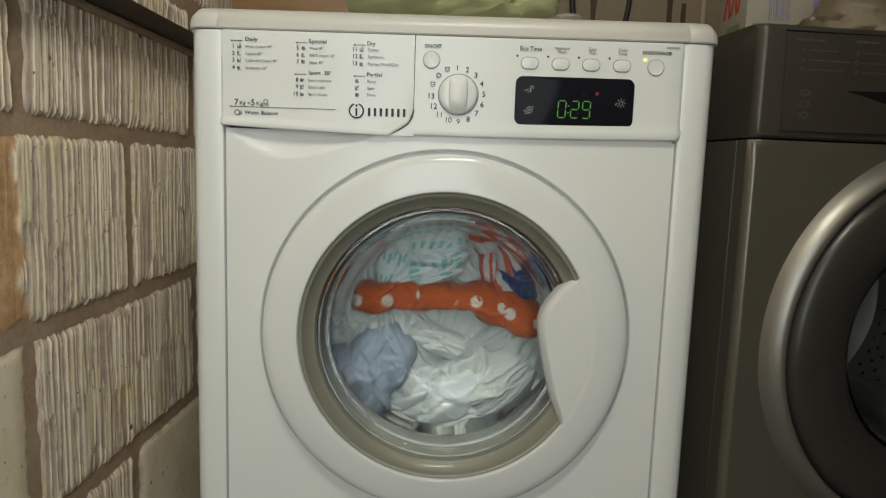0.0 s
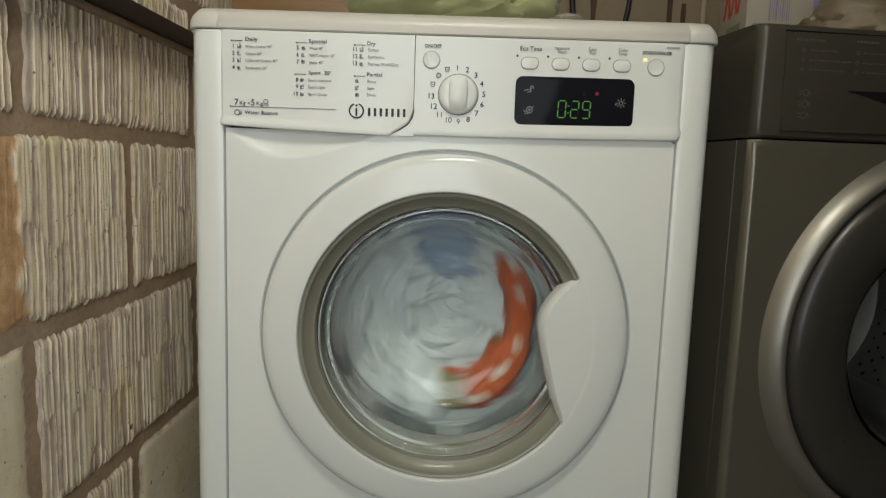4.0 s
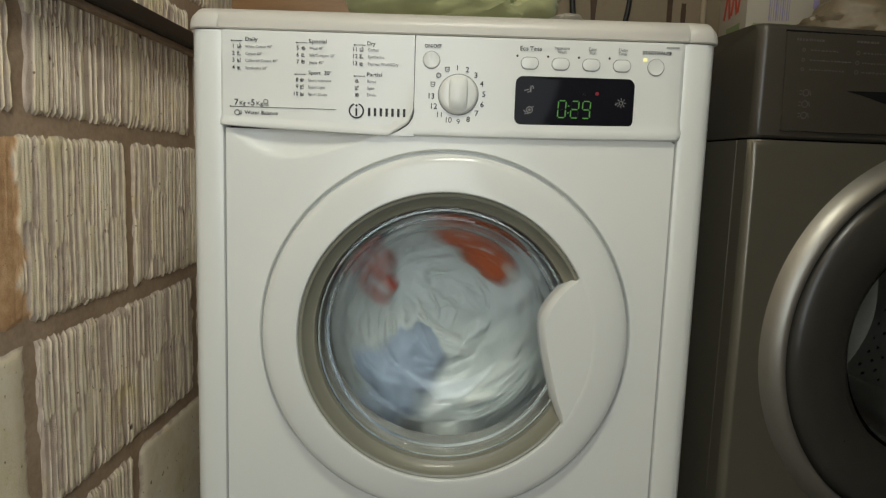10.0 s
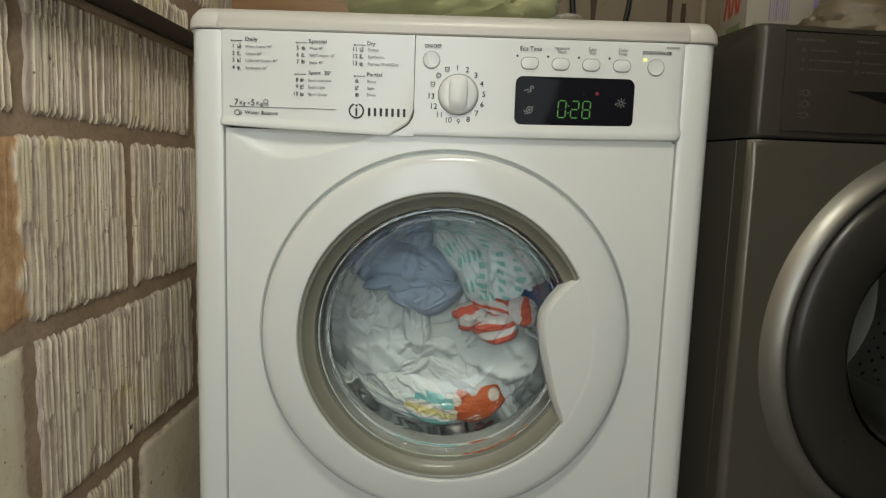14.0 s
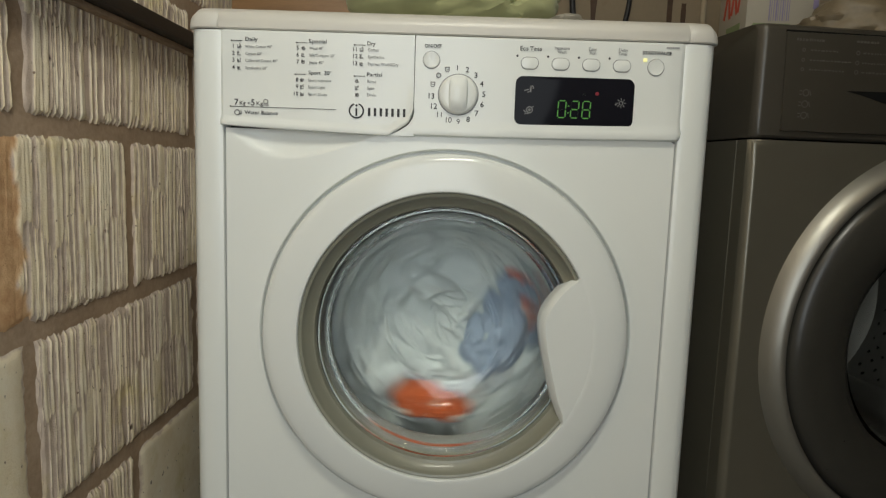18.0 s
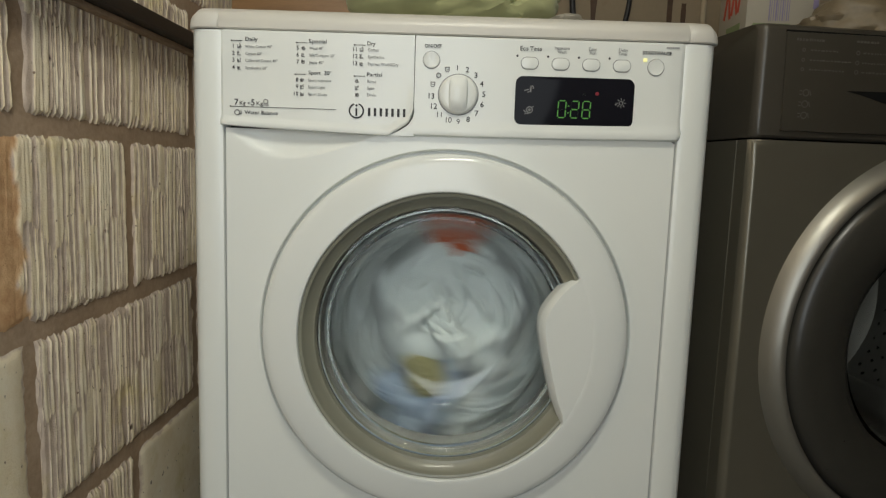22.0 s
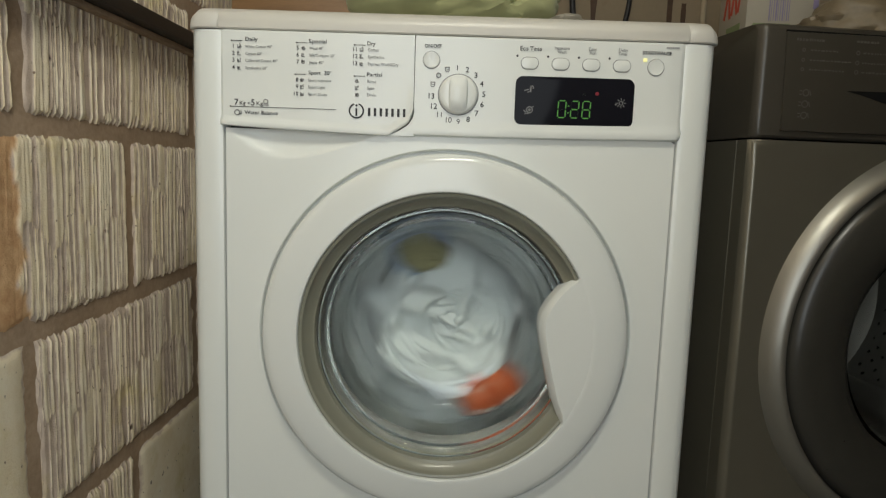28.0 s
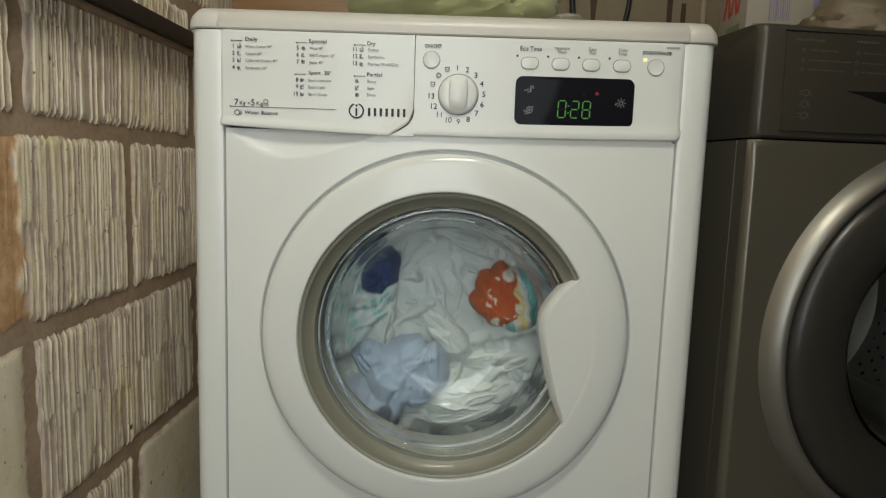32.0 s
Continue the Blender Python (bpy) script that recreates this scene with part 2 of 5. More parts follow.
wall_left = part("wall_left", box_bm(WALL_X - 0.12, WALL_X - 0.0005, FRONT_Y, BACK_Y, 0, 2.4), M_MORTAR)
tagged(wall_left, "brown mortar wall of cream-painted ribbed clay blocks", "wall", kind="structure")
PITCH, LEN = 0.225, 0.45
for row in range(-1, 9):
    z0, z1 = 0.027 + PITCH * row + 0.0095, 0.027 + PITCH * (row + 1) - 0.0095
    if z0 < 0:
        z0 = 0.004
    for k in range(-3, 3):
        ya = (0.1522 if row % 2 == 0 else -0.0728) + LEN * k
        y0, y1 = ya + 0.0085, min(ya + LEN - 0.0085, BACK_Y - 0.005)
        if y1 - y0 < 0.05 or (row > 5 and k < -2):
            continue
        plain = (row == 1 and k == -1) or (row == 0 and k == 0)
        block(y0, y1, z0, z1, wall_left, row * 17 + k * 5 + 3, ribs=not plain, spall=(-0.080,) if (row == 2 and k == -1) else None)

M_FLOOR = surface("concrete_floor", (0.20, 0.195, 0.18), 0.85, vary=0.18, scale=3, fine=60, relief=0.3, relief_size=0.002, dirt=(0.16, 0.15, 0.13))
M_BACKWALL = surface("beige_board", (0.31, 0.245, 0.165), 0.8, vary=0.1, scale=4, fine=90, relief=0.15, relief_size=0.001, dirt=(0.26, 0.18, 0.11), dirt_at=(0.58, 0.72))
# ceiling and front wall: added out of view, pale to bounce light back
M_CEIL = surface("unseen_bounce_ceiling", (0.66, 0.64, 0.60), 0.9, vary=0.08)
M_ROOMWALL = surface("unseen_bounce_wall", (0.68, 0.66, 0.62), 0.9, vary=0.06, scale=3)
# right wall: added out of view, dark to cut bounce from that side
M_DARKSIDE = surface("unseen_dark_wall", (0.10, 0.085, 0.07), 0.8, vary=0.2, scale=2)
M_DARKWOOD = surface("dark_stained_board", (0.030, 0.022, 0.017), 0.6, vary=0.25, scale=9, fine=90, stretch=(6, 1, 6), relief=0.2)
M_BROWNWOOD = surface("brown_wood", (0.26, 0.145, 0.065), 0.5, vary=0.25, scale=8, fine=80, stretch=(1, 6, 6), relief=0.15)

tagged(part("floor", box_bm(WALL_X - 0.12, 3.2, FRONT_Y, BACK_Y + 0.12, -0.1, 0.0), M_FLOOR), "grey concrete garage floor", "floor", kind="structure")
tagged(part("ceiling", box_bm(WALL_X - 0.12, 3.2, FRONT_Y, BACK_Y + 0.12, 2.4, 2.5), M_CEIL), "unseen pale ceiling added to bounce light", "ceiling", kind="structure")
tagged(part("wall_back", box_bm(WALL_X - 0.12, 3.2, BACK_Y, BACK_Y + 0.12, 0, 2.4), M_BACKWALL), "stained beige board wall behind the machines", "wall", kind="structure")
tagged(part("wall_right", box_bm(3.2, 3.3, FRONT_Y, BACK_Y + 0.12, 0, 2.4), M_DARKSIDE), "unseen dark side wall added to cut bounced light", "wall", kind="structure")
wall_front = part("wall_front", box_bm(0.22, 3.3, FRONT_Y - 0.1, FRONT_Y, 0, 2.4), M_ROOMWALL)
tagged(wall_front, "unseen pale wall added to bounce light, with a wide opening", "wall", kind="structure")
part("wall_above", box_bm(WALL_X - 0.12, 0.22, FRONT_Y - 0.1, FRONT_Y, 1.46, 2.4), M_ROOMWALL, wall_front)
part("wall_below", box_bm(WALL_X - 0.12, 0.22, FRONT_Y - 0.1, FRONT_Y, 0, 0.34), M_ROOMWALL, wall_front)

# narrow dark shelf board on the block wall
shelf = thing("wall_shelf", (WALL_X, 0, 0.848), "narrow dark-stained wooden shelf fixed to the block wall", "shelf")
part("board", box_bm(0.002, 0.034, -0.9, BACK_Y - 0.004, 0.004, 0.024, 0.002), M_DARKWOOD, shelf)
part("batten", box_bm(0.002, 0.016, -0.9, BACK_Y - 0.004, -0.004, 0.0035, 0.002), M_MORTAR, shelf)


def tube_lamp(place):
    ob = thing("fluorescent_lamp", (place.x, place.y, place.z + 0.1), "short white fluorescent tube batten hung on two wires", "lamp")
    for x in (-0.16, 0.16):
        part("wire", box_bm(x - 0.0015, x + 0.0015, -0.0015, 0.0015, -0.005, 2.4 - place.z - 0.1), M_CHROME, ob)
    part("housing", box_bm(-0.23, 0.23, -0.035, 0.035, -0.075, 0.0, 0.006), M_PLASTIC, ob)
    bm = lathe_bm([(0.0, -0.22), (0.013, -0.22), (0.013, 0.22), (0.0, 0.22)], 16)
    for v in bm.verts:
        v.co = Vector((v.co.y, v.co.x, v.co.z - 0.1))
    part("tube", bm, glowing("lit_tube", (1.0, 0.97, 0.9), 6.0), ob, "glowing white glass tube")


def pendant_bulb(place):
    ob = thing("pendant_lamp", tuple(place), "warm bare bulb hanging from the ceiling on its flex", "lamp")
    part("flex", box_bm(-0.002, 0.002, -0.002, 0.002, 0.06, 2.4 - place.z), M_GAP, ob)
    for name, prof, material in (("socket", [(0.0, 0.065), (0.013, 0.062), (0.015, 0.030), (0.013, 0.024), (0.0, 0.022)], M_GAP),
                                 ("glass_bulb", [(0.0, 0.030), (0.012, 0.026), (0.016, 0.010), (0.027, -0.012), (0.024, -0.030), (0.012, -0.040), (0.0, -0.042)], glowing("lit_bulb", (1.0, 0.80, 0.48), 5.0))):
        bm = lathe_bm(prof, 24)
        for v in bm.verts:
            v.co = Vector((v.co.x, v.co.z, v.co.y))
        part(name, bm, material, ob)


tube_lamp(TUBE)
pendant_bulb(BULB)
# ------------------------------------------------------------------ the white washer dryer
DOOR_X, DOOR_Z = 0.0015, 0.4726
washer = thing("washing_machine", (0, 0, 0), "white front-loading washer dryer with a round glass door, running", "washing machine")


def cabinet():
    """Shell with rounded front posts; the front is open between them."""
    prof = [(0.2575, 0.02), (0.2575, 0.003), (0.2595, -0.0005), (0.2640, -0.0022), (0.283, -0.0015), (0.2905, 0.0015), (0.2955, 0.008), (0.2975, 0.016), (0.2975, 0.53)]
    pts = prof + [(-x, y) for x, y in prof[::-1]]
    bm = grid_bm([[(x, y, z) for x, y in pts] for z in (0.02, 0.25, 0.5, 0.8170)])
    back = grid_bm([[(-0.2975, 0.53, z), (0.2975, 0.53, z)] for z in (0.02, 0.8170)], bm=bm)
    bmesh.ops.recalc_face_normals(bm, faces=bm.faces[:])
    return bm


part("cabinet", cabinet(), M_ENAMEL, washer)


DENT_X = [-0.257, -0.237, -0.221, -0.205, -0.191, -0.172, -0.152, -0.12, -0.0877, -0.078]
DENT_Z = [0.7085, 0.6975, 0.6855, 0.6780, 0.6757, 0.6767, 0.6807, 0.691, 0.704, 0.7085]


def dent(x, z):
    """The finger hollow under the drawer: a slanted dish with a crisp lower rim."""
    if not -0.257 < x < -0.078 or z < 0.67:
        return 0.0
    d = z - float(np.interp(x, DENT_X, DENT_Z))
    if d <= 0:
        return 0.0
    return 0.0080 * (1 - math.exp(-d / 0.014))


def front_panel():
    """Front sheet with the round door opening."""
    n, m, hole = 432, 60, 0.2205
    x0, x1, z0, z1 = -0.2565, 0.2565, 0.10, 0.7090
    rows = []
    for k in range(m + 1):
        row = []
        for j in range(n):
            a = 2 * math.pi * j / n
            dx, dz = math.sin(a), math.cos(a)
            tx = ((x1 if dx > 0 else x0) - DOOR_X) / dx if abs(dx) > 1e-9 else 9
            tz = ((z1 if dz > 0 else z0) - DOOR_Z) / dz if abs(dz) > 1e-9 else 9
            far = min(tx, tz)
            t = k / m
            r = hole + (far - hole) * t
            x, z = DOOR_X + r * dx, DOOR_Z + r * dz
            row.append((x, dent(x, z), z))
        rows.append(row)
    lip = [[(DOOR_X + (hole - d) * math.sin(2 * math.pi * j / n), y, DOOR_Z + (hole - d) * math.cos(2 * math.pi * j / n)) for j in range(n)]
           for d, y in ((0.0024, 0.030), (0.0022, 0.006), (0.0014, 0.0018), (0.0005, 0.0003))]
    bm = grid_bm(lip + rows, closed_u=True)
    bmesh.ops.recalc_face_normals(bm, faces=bm.faces[:])
    return bm


part("front_panel", front_panel(), M_ENAMEL, washer)
part("kickplate", box_bm(-0.2565, 0.2565, 0.004, 0.02, 0.02, 0.098, 0.002), M_PLASTIC, washer)
# added dark sheet: its colour gives the shade seen through the fascia seams
part("backing", box_bm(-0.29, 0.29, 0.024, 0.03, 0.70, 0.812), M_GAP, washer)


def lid():
    """Worktop with a rolled front edge."""
    prof = [(0.0, 0.8178), (-0.0030, 0.8180), (-0.0044, 0.8195), (-0.0042, 0.827), (-0.0024, 0.8335), (0.003, 0.8388), (0.012, 0.8428), (0.03, 0.845), (0.53, 0.845), (0.53, 0.8175)]
    xs = [-0.2978, -0.2970, -0.295, -0.288, -0.275, -0.2655, -0.264, -0.2625, -0.2, 0.0, 0.2, 0.2625, 0.264, 0.2655, 0.275, 0.288, 0.295, 0.2970, 0.2978]
    rows = []
    for x in xs:
        e = abs(x)
        pull = 0.0 if e < 0.283 else ((e - 0.283) / 0.0150) ** 2.6
        crease = 0.0012 if abs(e - 0.264) < 0.0005 else 0.0
        row = []
        for y, z in prof:
            zz = 0.8175 + (z - 0.8175) * (1 - 0.42 * pull)
            row.append((x, y + (0.009 * pull + crease if y < 0.2 else 0), zz))
        rows.append(row)
    bm = grid_bm(rows, closed_u=True)
    bm.verts.ensure_lookup_table()
    k = len(prof)
    bm.faces.new(bm.verts[:k])
    bm.faces.new(bm.verts[-k:][::-1])
    bmesh.ops.recalc_face_normals(bm, faces=bm.faces[:])
    return bm


part("worktop", lid(), M_LIDPL, washer, "white plastic-edged worktop")


def fascia():
    """Control fascia: a face that rolls out into a lip along its lower edge."""
    prof = [(0.012, 0.8170), (-0.0030, 0.8170), (-0.0040, 0.8160), (-0.0042, 0.770), (-0.0044, 0.728), (-0.0052, 0.7205), (-0.0068, 0.7160), (-0.0076, 0.7115), (-0.0066, 0.7078), (-0.003, 0.7062), (0.012, 0.7058)]
    xs = [-0.0413, -0.0409, -0.030] + [0.0 + 0.02 * k for k in range(13)] + [0.255, 0.2595, 0.2615, 0.2620]
    rows = []
    for x in xs:
        e = max(0.0, (x - 0.2560) / 0.006)
        row = []
        for y, z in prof:
            zz = z + 0.0035 * max(0.0, x / 0.262) ** 2 * (1 if z < 0.75 else 0)
            row.append((x, y if y > 0 else y + 0.006 * e * e, zz + (0.0025 * e * e if z < 0.72 else 0)))
        rows.append(row)
    bm = grid_bm(rows)
    bmesh.ops.recalc_face_normals(bm, faces=bm.faces[:])
    return bm


part("fascia", fascia(), M_PLASTIC, washer)


def drawer_lower(x):
    """Height of the drawer front's lower edge."""
    u = (x + 0.262) / 0.192
    return 0.7120 - 0.0068 * max(0.0, min(1.0, u)) ** 0.8


def drawer_front():
    xs = [-0.2622, -0.2615, -0.258] + [-0.25 + 0.01 * k for k in range(18)] + [-0.0705, -0.063, -0.056, -0.050, -0.0465, -0.0440, -0.0425, -0.0420]
    rows = []
    for x in xs:
        low = drawer_lower(x)
        if x > -0.0705:
            u = (x + 0.0705) / 0.0285
            low += 0.0175 * u + 0.0120 * max(0.0, (u - 0.72) / 0.28) ** 2.2
        e = max(0.0, (-0.256 - x) / 0.006) + max(0.0, (x + 0.0440) / 0.004) * 0.35
        prof = [(0.012, 0.8170), (-0.0036, 0.8170), (-0.0046, 0.8160), (-0.0048, 0.775), (-0.0049, low + 0.0125), (-0.0055, low + 0.0095), (-0.0072, low + 0.0060), (-0.0080, low + 0.0030), (-0.0072, low + 0.0006), (-0.005, low), (0.012, low)]
        rows.append([(x, y if y > 0 else y + 0.005 * e * e, z) for y, z in prof])
    bm = grid_bm(rows)
    bmesh.ops.recalc_face_normals(bm, faces=bm.faces[:])
    return bm


drawer = part("drawer_front", drawer_front(), M_PLASTIC, washer, "white detergent drawer front with printed programme list")
# the fascia tucks in beside the slanted corner of the drawer
part("fascia_return", prism_bm([(-0.0725, 0.7052), (-0.0400, 0.7052), (-0.0400, 0.738), (-0.0425, 0.726), (-0.0475, 0.7185), (-0.058, 0.7115)], -0.0050, 0.01, 0.0012), M_PLASTIC, washer)

# ---- the door
part("door_frame", lathe_bm([(0.223, 0.0115), (0.221, 0.0095), (0.205, 0.0095), (0.204, 0.0115)], 120, (DOOR_X, DOOR_Z)), M_PLASTIC, washer)
door = part("door", lathe_bm([(0.190, 0.018), (0.2115, 0.016), (0.2138, 0.010), (0.2150, 0.003), (0.2147, -0.006), (0.2135, -0.0102), (0.2108, -0.0130), (0.205, -0.0150), (0.196, -0.0168),
                              (0.186, -0.0182), (0.1775, -0.0191), (0.1738, -0.0195), (0.1720, -0.0192), (0.1710, -0.0180), (0.1706, -0.0160), (0.1706, 0.0)], 144, (DOOR_X, DOOR_Z)),
            M_RINGPL, washer, "white round door ring")
part("inner_ring", lathe_bm([(0.1712, -0.006), (0.1704, -0.0150), (0.1690, -0.0158), (0.1665, -0.0150), (0.1645, -0.0118), (0.1640, -0.0108), (0.1600, -0.0068), (0.1555, -0.0022), (0.1545, -0.0020), (0.1522, 0.0030), (0.1518, 0.012)], 144, (DOOR_X, DOOR_Z)),
     M_GREYRING, door, "satin grey inner door ring")
# glass bowl: a thick-walled dish that reaches into the drum
def bowl_profile(inset):
    pts = [(0.1530, 0.001), (0.1528, 0.004), (0.1505, 0.0075), (0.1465, 0.0105), (0.1425, 0.0145), (0.1390, 0.0205), (0.1350, 0.028), (0.1315, 0.037), (0.1275, 0.046), (0.1225, 0.055), (0.1165, 0.0630),
           (0.1100, 0.0692), (0.1020, 0.0742), (0.093, 0.0775), (0.082, 0.0797), (0.065, 0.0812), (0.04, 0.0825), (0.0005, 0.083)]
    return [(max(0.0004, r - inset * (1 if r > 0.13 else 0.5)), y - inset * (0 if r > 0.145 else 1)) for r, y in pts]


outer, inner = bowl_profile(0.0), bowl_profile(0.0045)
bowl = part("glass_bowl", lathe_bm(inner[::-1] + outer, 120, (DOOR_X, DOOR_Z)), M_GLASS, door, "clear bowl-shaped door glass")
bowl.visible_shadow = False
part("gasket", lathe_bm([(0.1545, 0.004), (0.168, 0.012), (0.170, 0.030), (0.164, 0.036), (0.167, 0.044), (0.163, 0.050), (0.1645, 0.058), (0.1600, 0.066), (0.1575, 0.073), (0.1580, 0.080), (0.166, 0.088)], 120, (DOOR_X, DOOR_Z)),
     M_RUBBER, washer, "grey rubber door gasket")


# the grip: a white flap that fills part of the ring
def grip():
    pts = []
    edge = [(154.9, 551.6), (145.5, 546.7), (137.4, 540.5), (128.9, 531.0), (120.4, 519.5), (114.5, 508.7), (111.8, 498.6), (111.6, 488.5), (112.8, 478.5), (116.4, 459.8), (120.6, 441.7), (125.7, 421.4),
            (130.6, 403.8), (136.8, 387.5), (142.8, 373.8)]
    left = [(x / 1000, z / 1000) for x, z in edge]
    right = []
    for k, (x, z) in enumerate(left):
        share = min(1.0, k / 3, (len(left) - 1 - k) / 3)
        rr = max(0.1735, math.hypot(x - DOOR_X, z - DOOR_Z) * (1 - share) + 0.1785 * share)
        dz = z - DOOR_Z
        right.append((DOOR_X + math.sqrt(max(rr * rr - dz * dz, 1e-6)), z))
    prof = ((0.0, 0.010), (0.0, -0.0095), (0.0006, -0.0112), (0.0052, -0.0182), (0.0068, -0.0195), (0.5, -0.0197), (1.0, -0.0190))
    rows = []
    for k, y in prof:
        row = []
        for (xl, zl), (xr, zr) in zip(left, right):
            w = max(xr - xl, 0.0)
            row.append((xl + min(w, k if k < 0.1 else max(0.0068, k * w)), y, zl))
        row.insert(0, (row[0][0], max(row[0][1], 0.004), row[0][2] + 0.0002))
        row.append((row[-1][0], max(row[-1][1], 0.004), row[-1][2] - 0.0002))
        rows.append(row)
    bm = grid_bm(rows)
    bmesh.ops.recalc_face_normals(bm, faces=bm.faces[:])
    return bm


part("door_handle", grip(), M_RINGPL, door, "white flush door grip")

# drum behind the load
drum = part("drum", lathe_bm([(0.172, 0.100), (0.176, 0.098), (0.186, 0.105), (0.215, 0.112), (0.235, 0.122), (0.238, 0.14), (0.238, 0.40), (0.20, 0.42), (0.0005, 0.425)], 96), M_STEEL, washer, "perforated steel drum")
drum.location = (DOOR_X, 0, DOOR_Z)
for k in range(3):
    bm = box_bm(-0.022, 0.022, 0.13, 0.40, 0.178, 0.237, 0.014, 3)
    bmesh.ops.rotate(bm, verts=bm.verts[:], matrix=Matrix.Rotation(radians(120 * k), 3, "Y"))
    part("lifter", bm, M_STEEL, drum)
bm = bmesh.new()
for ring in range(7):
    for k in range(36):
        a = radians(10 * k + 5 * (ring % 2))
        y = 0.155 + 0.036 * ring
        m4 = Matrix.Rotation(a, 4, "Y") @ Matrix.Translation((0, y, 0.2372))
        bmesh.ops.create_circle(bm, cap_ends=True, segments=8, radius=0.0032, matrix=m4)
tagged(part("drum_holes", bm, M_DARKHOLE, drum), kind="stuff")

# ---- knob, buttons, lamps on the fascia
FY = -0.0042


def disc_part(name, cx, cz, r, y, thick, material, parent, bevel=0.0006, label="", n=40):
    return part(name, prism_bm(round_disc(cx, cz, r, n), y - thick, y + 0.001, bevel), material, parent, label)


knob = part("programme_knob", lathe_bm([(0.0222, 0.0), (0.0222, -0.0012), (0.0215, -0.0025), (0.0205, -0.0048), (0.0190, -0.0058), (0.0150, -0.0062), (0.0005, -0.0062)], 64), M_GLOSSPL, washer, "round white programme knob with a raised grip")
knob.location = (0.0082, FY, 0.7535)


def knob_grip():
    rows = []
    for k in range(17):
        s = -1 + 2 * k / 16
        z = s * 0.0182
        w = 0.0104 * (1 - 0.22 * s ** 4)
        lift = 0.0050 * (1 - abs(s) ** 3 * 0.92)
        rows.append([(-w - 0.0016, -0.004, z), (-w - 0.0004, -0.0060, z), (-w * 0.97, -0.0055 - lift * 0.55, z), (-w * 0.86, -0.0055 - lift * 0.85, z), (-w * 0.5, -0.0056 - lift, z), (0, -0.0058 - lift * 1.05, z),
                     (w * 0.5, -0.0056 - lift, z), (w * 0.86, -0.0055 - lift * 0.85, z), (w * 0.97, -0.0055 - lift * 0.55, z), (w + 0.0004, -0.0060, z), (w + 0.0016, -0.004, z)])
    bm = grid_bm(rows)
    bm.verts.ensure_lookup_table()
    bm.faces.new(bm.verts[:11])
    bm.faces.new(bm.verts[-11:][::-1])
    bmesh.ops.recalc_face_normals(bm, faces=bm.faces[:])
    return bm


part("grip_bar", knob_grip(), M_GLOSSPL, knob)
part("knob_gap", lathe_bm([(0.0221, -0.0006), (0.0230, -0.0006), (0.0230, 0.0005), (0.0221, 0.0005)], 64), M_INKGREY, knob)


def seam_ring(cx, cz, r, w, parent):
    part("button_gap", lathe_bm([(r, -0.00035), (r + w, -0.00035), (r + w, 0.0006), (r, 0.0006)], 40, (cx, cz)), M_INKGREY, parent).location.y = FY


def round_button(cx, cz, r, name, label):
    b = part(name, lathe_bm([(r, 0.001), (r, -0.0010), (r * 0.93, -0.0018), (r * 0.6, -0.0012), (0.0004, -0.0009)], 40, (cx, cz)), M_GLOSSPL, washer, label)
    b.location.y = FY
    seam_ring(cx, cz, r, 0.0006, b)
    b.children[0].location.y = 0


round_button(-0.0231, 0.7906, 0.0092, "power_button", "round white power button")
round_button(0.2278, 0.7900, 0.0089, "start_button", "round white start button")
for x in (0.0870, 0.1214, 0.1557, 0.1899):
    ol = round_outline(x - 0.0095, x + 0.0095, 0.7905 - 0.0063, 0.7905 + 0.0063, 0.0060, 8)
    b = part("option_button", prism_bm(ol, FY - 0.0018, FY + 0.001, 0.0012), M_GLOSSPL, washer, "oval white option button")
    big = round_outline(x - 0.0101, x + 0.0101, 0.7905 - 0.0069, 0.7905 + 0.0069, 0.0066, 8)
    part("button_gap", prism_bm(big, FY - 0.0003, FY + 0.001), M_INKGREY, b)
    disc_part("indicator", x - 0.0142, 0.7982, 0.0013, FY, 0.0003, M_INK, washer, 0, n=16)
part("start_lamp", prism_bm([(0.2133, 0.7958), (0.2176, 0.7958), (0.2176, 0.7998), (0.2133, 0.7998)], FY - 0.0006, FY + 0.001, 0.0003), M_YELLED, washer, "lit yellow start lamp")

# display window with its clock digits
display = part("display", prism_bm(round_outline(0.0722, 0.2058, 0.7222, 0.7764, 0.0085, 8), FY - 0.0008, FY + 0.001, 0.0005), M_DISPLAY, washer, "black glossy display showing the remaining time")
DY = FY - 0.0011
SEGS = {"top": (0.5, 1.0, 0), "mid": (0.5, 0.5, 0), "bottom": (0.5, 0.0, 0), "upper_left": (0.0, 0.75, 1), "lower_left": (0.0, 0.25, 1), "upper_right": (1.0, 0.75, 1), "lower_right": (1.0, 0.25, 1)}
DIGITS = {"0": "top bottom upper_left lower_left upper_right lower_right", "2": "top mid bottom upper_right lower_left", "8": "top mid bottom upper_left lower_left upper_right lower_right"}


def segment(u, v, upright, x0, w, h, material, name):
    L = (h * 0.5 if upright else w) - 0.0014
    t = 0.00062
    pts = [(-L / 2, 0), (-L / 2 + t, t), (L / 2 - t, t), (L / 2, 0), (L / 2 - t, -t), (-L / 2 + t, -t)]
    if upright:
        pts = [(b, a) for a, b in pts]
    slant = 0.04
    ol = []
    for a, b in pts:
        z = v * h + b
        ol.append((x0 + u * w + a + slant * z, 0.7318 + z))
    return part(name, prism_bm(ol, DY - 0.0002, DY + 0.0001), material, display)


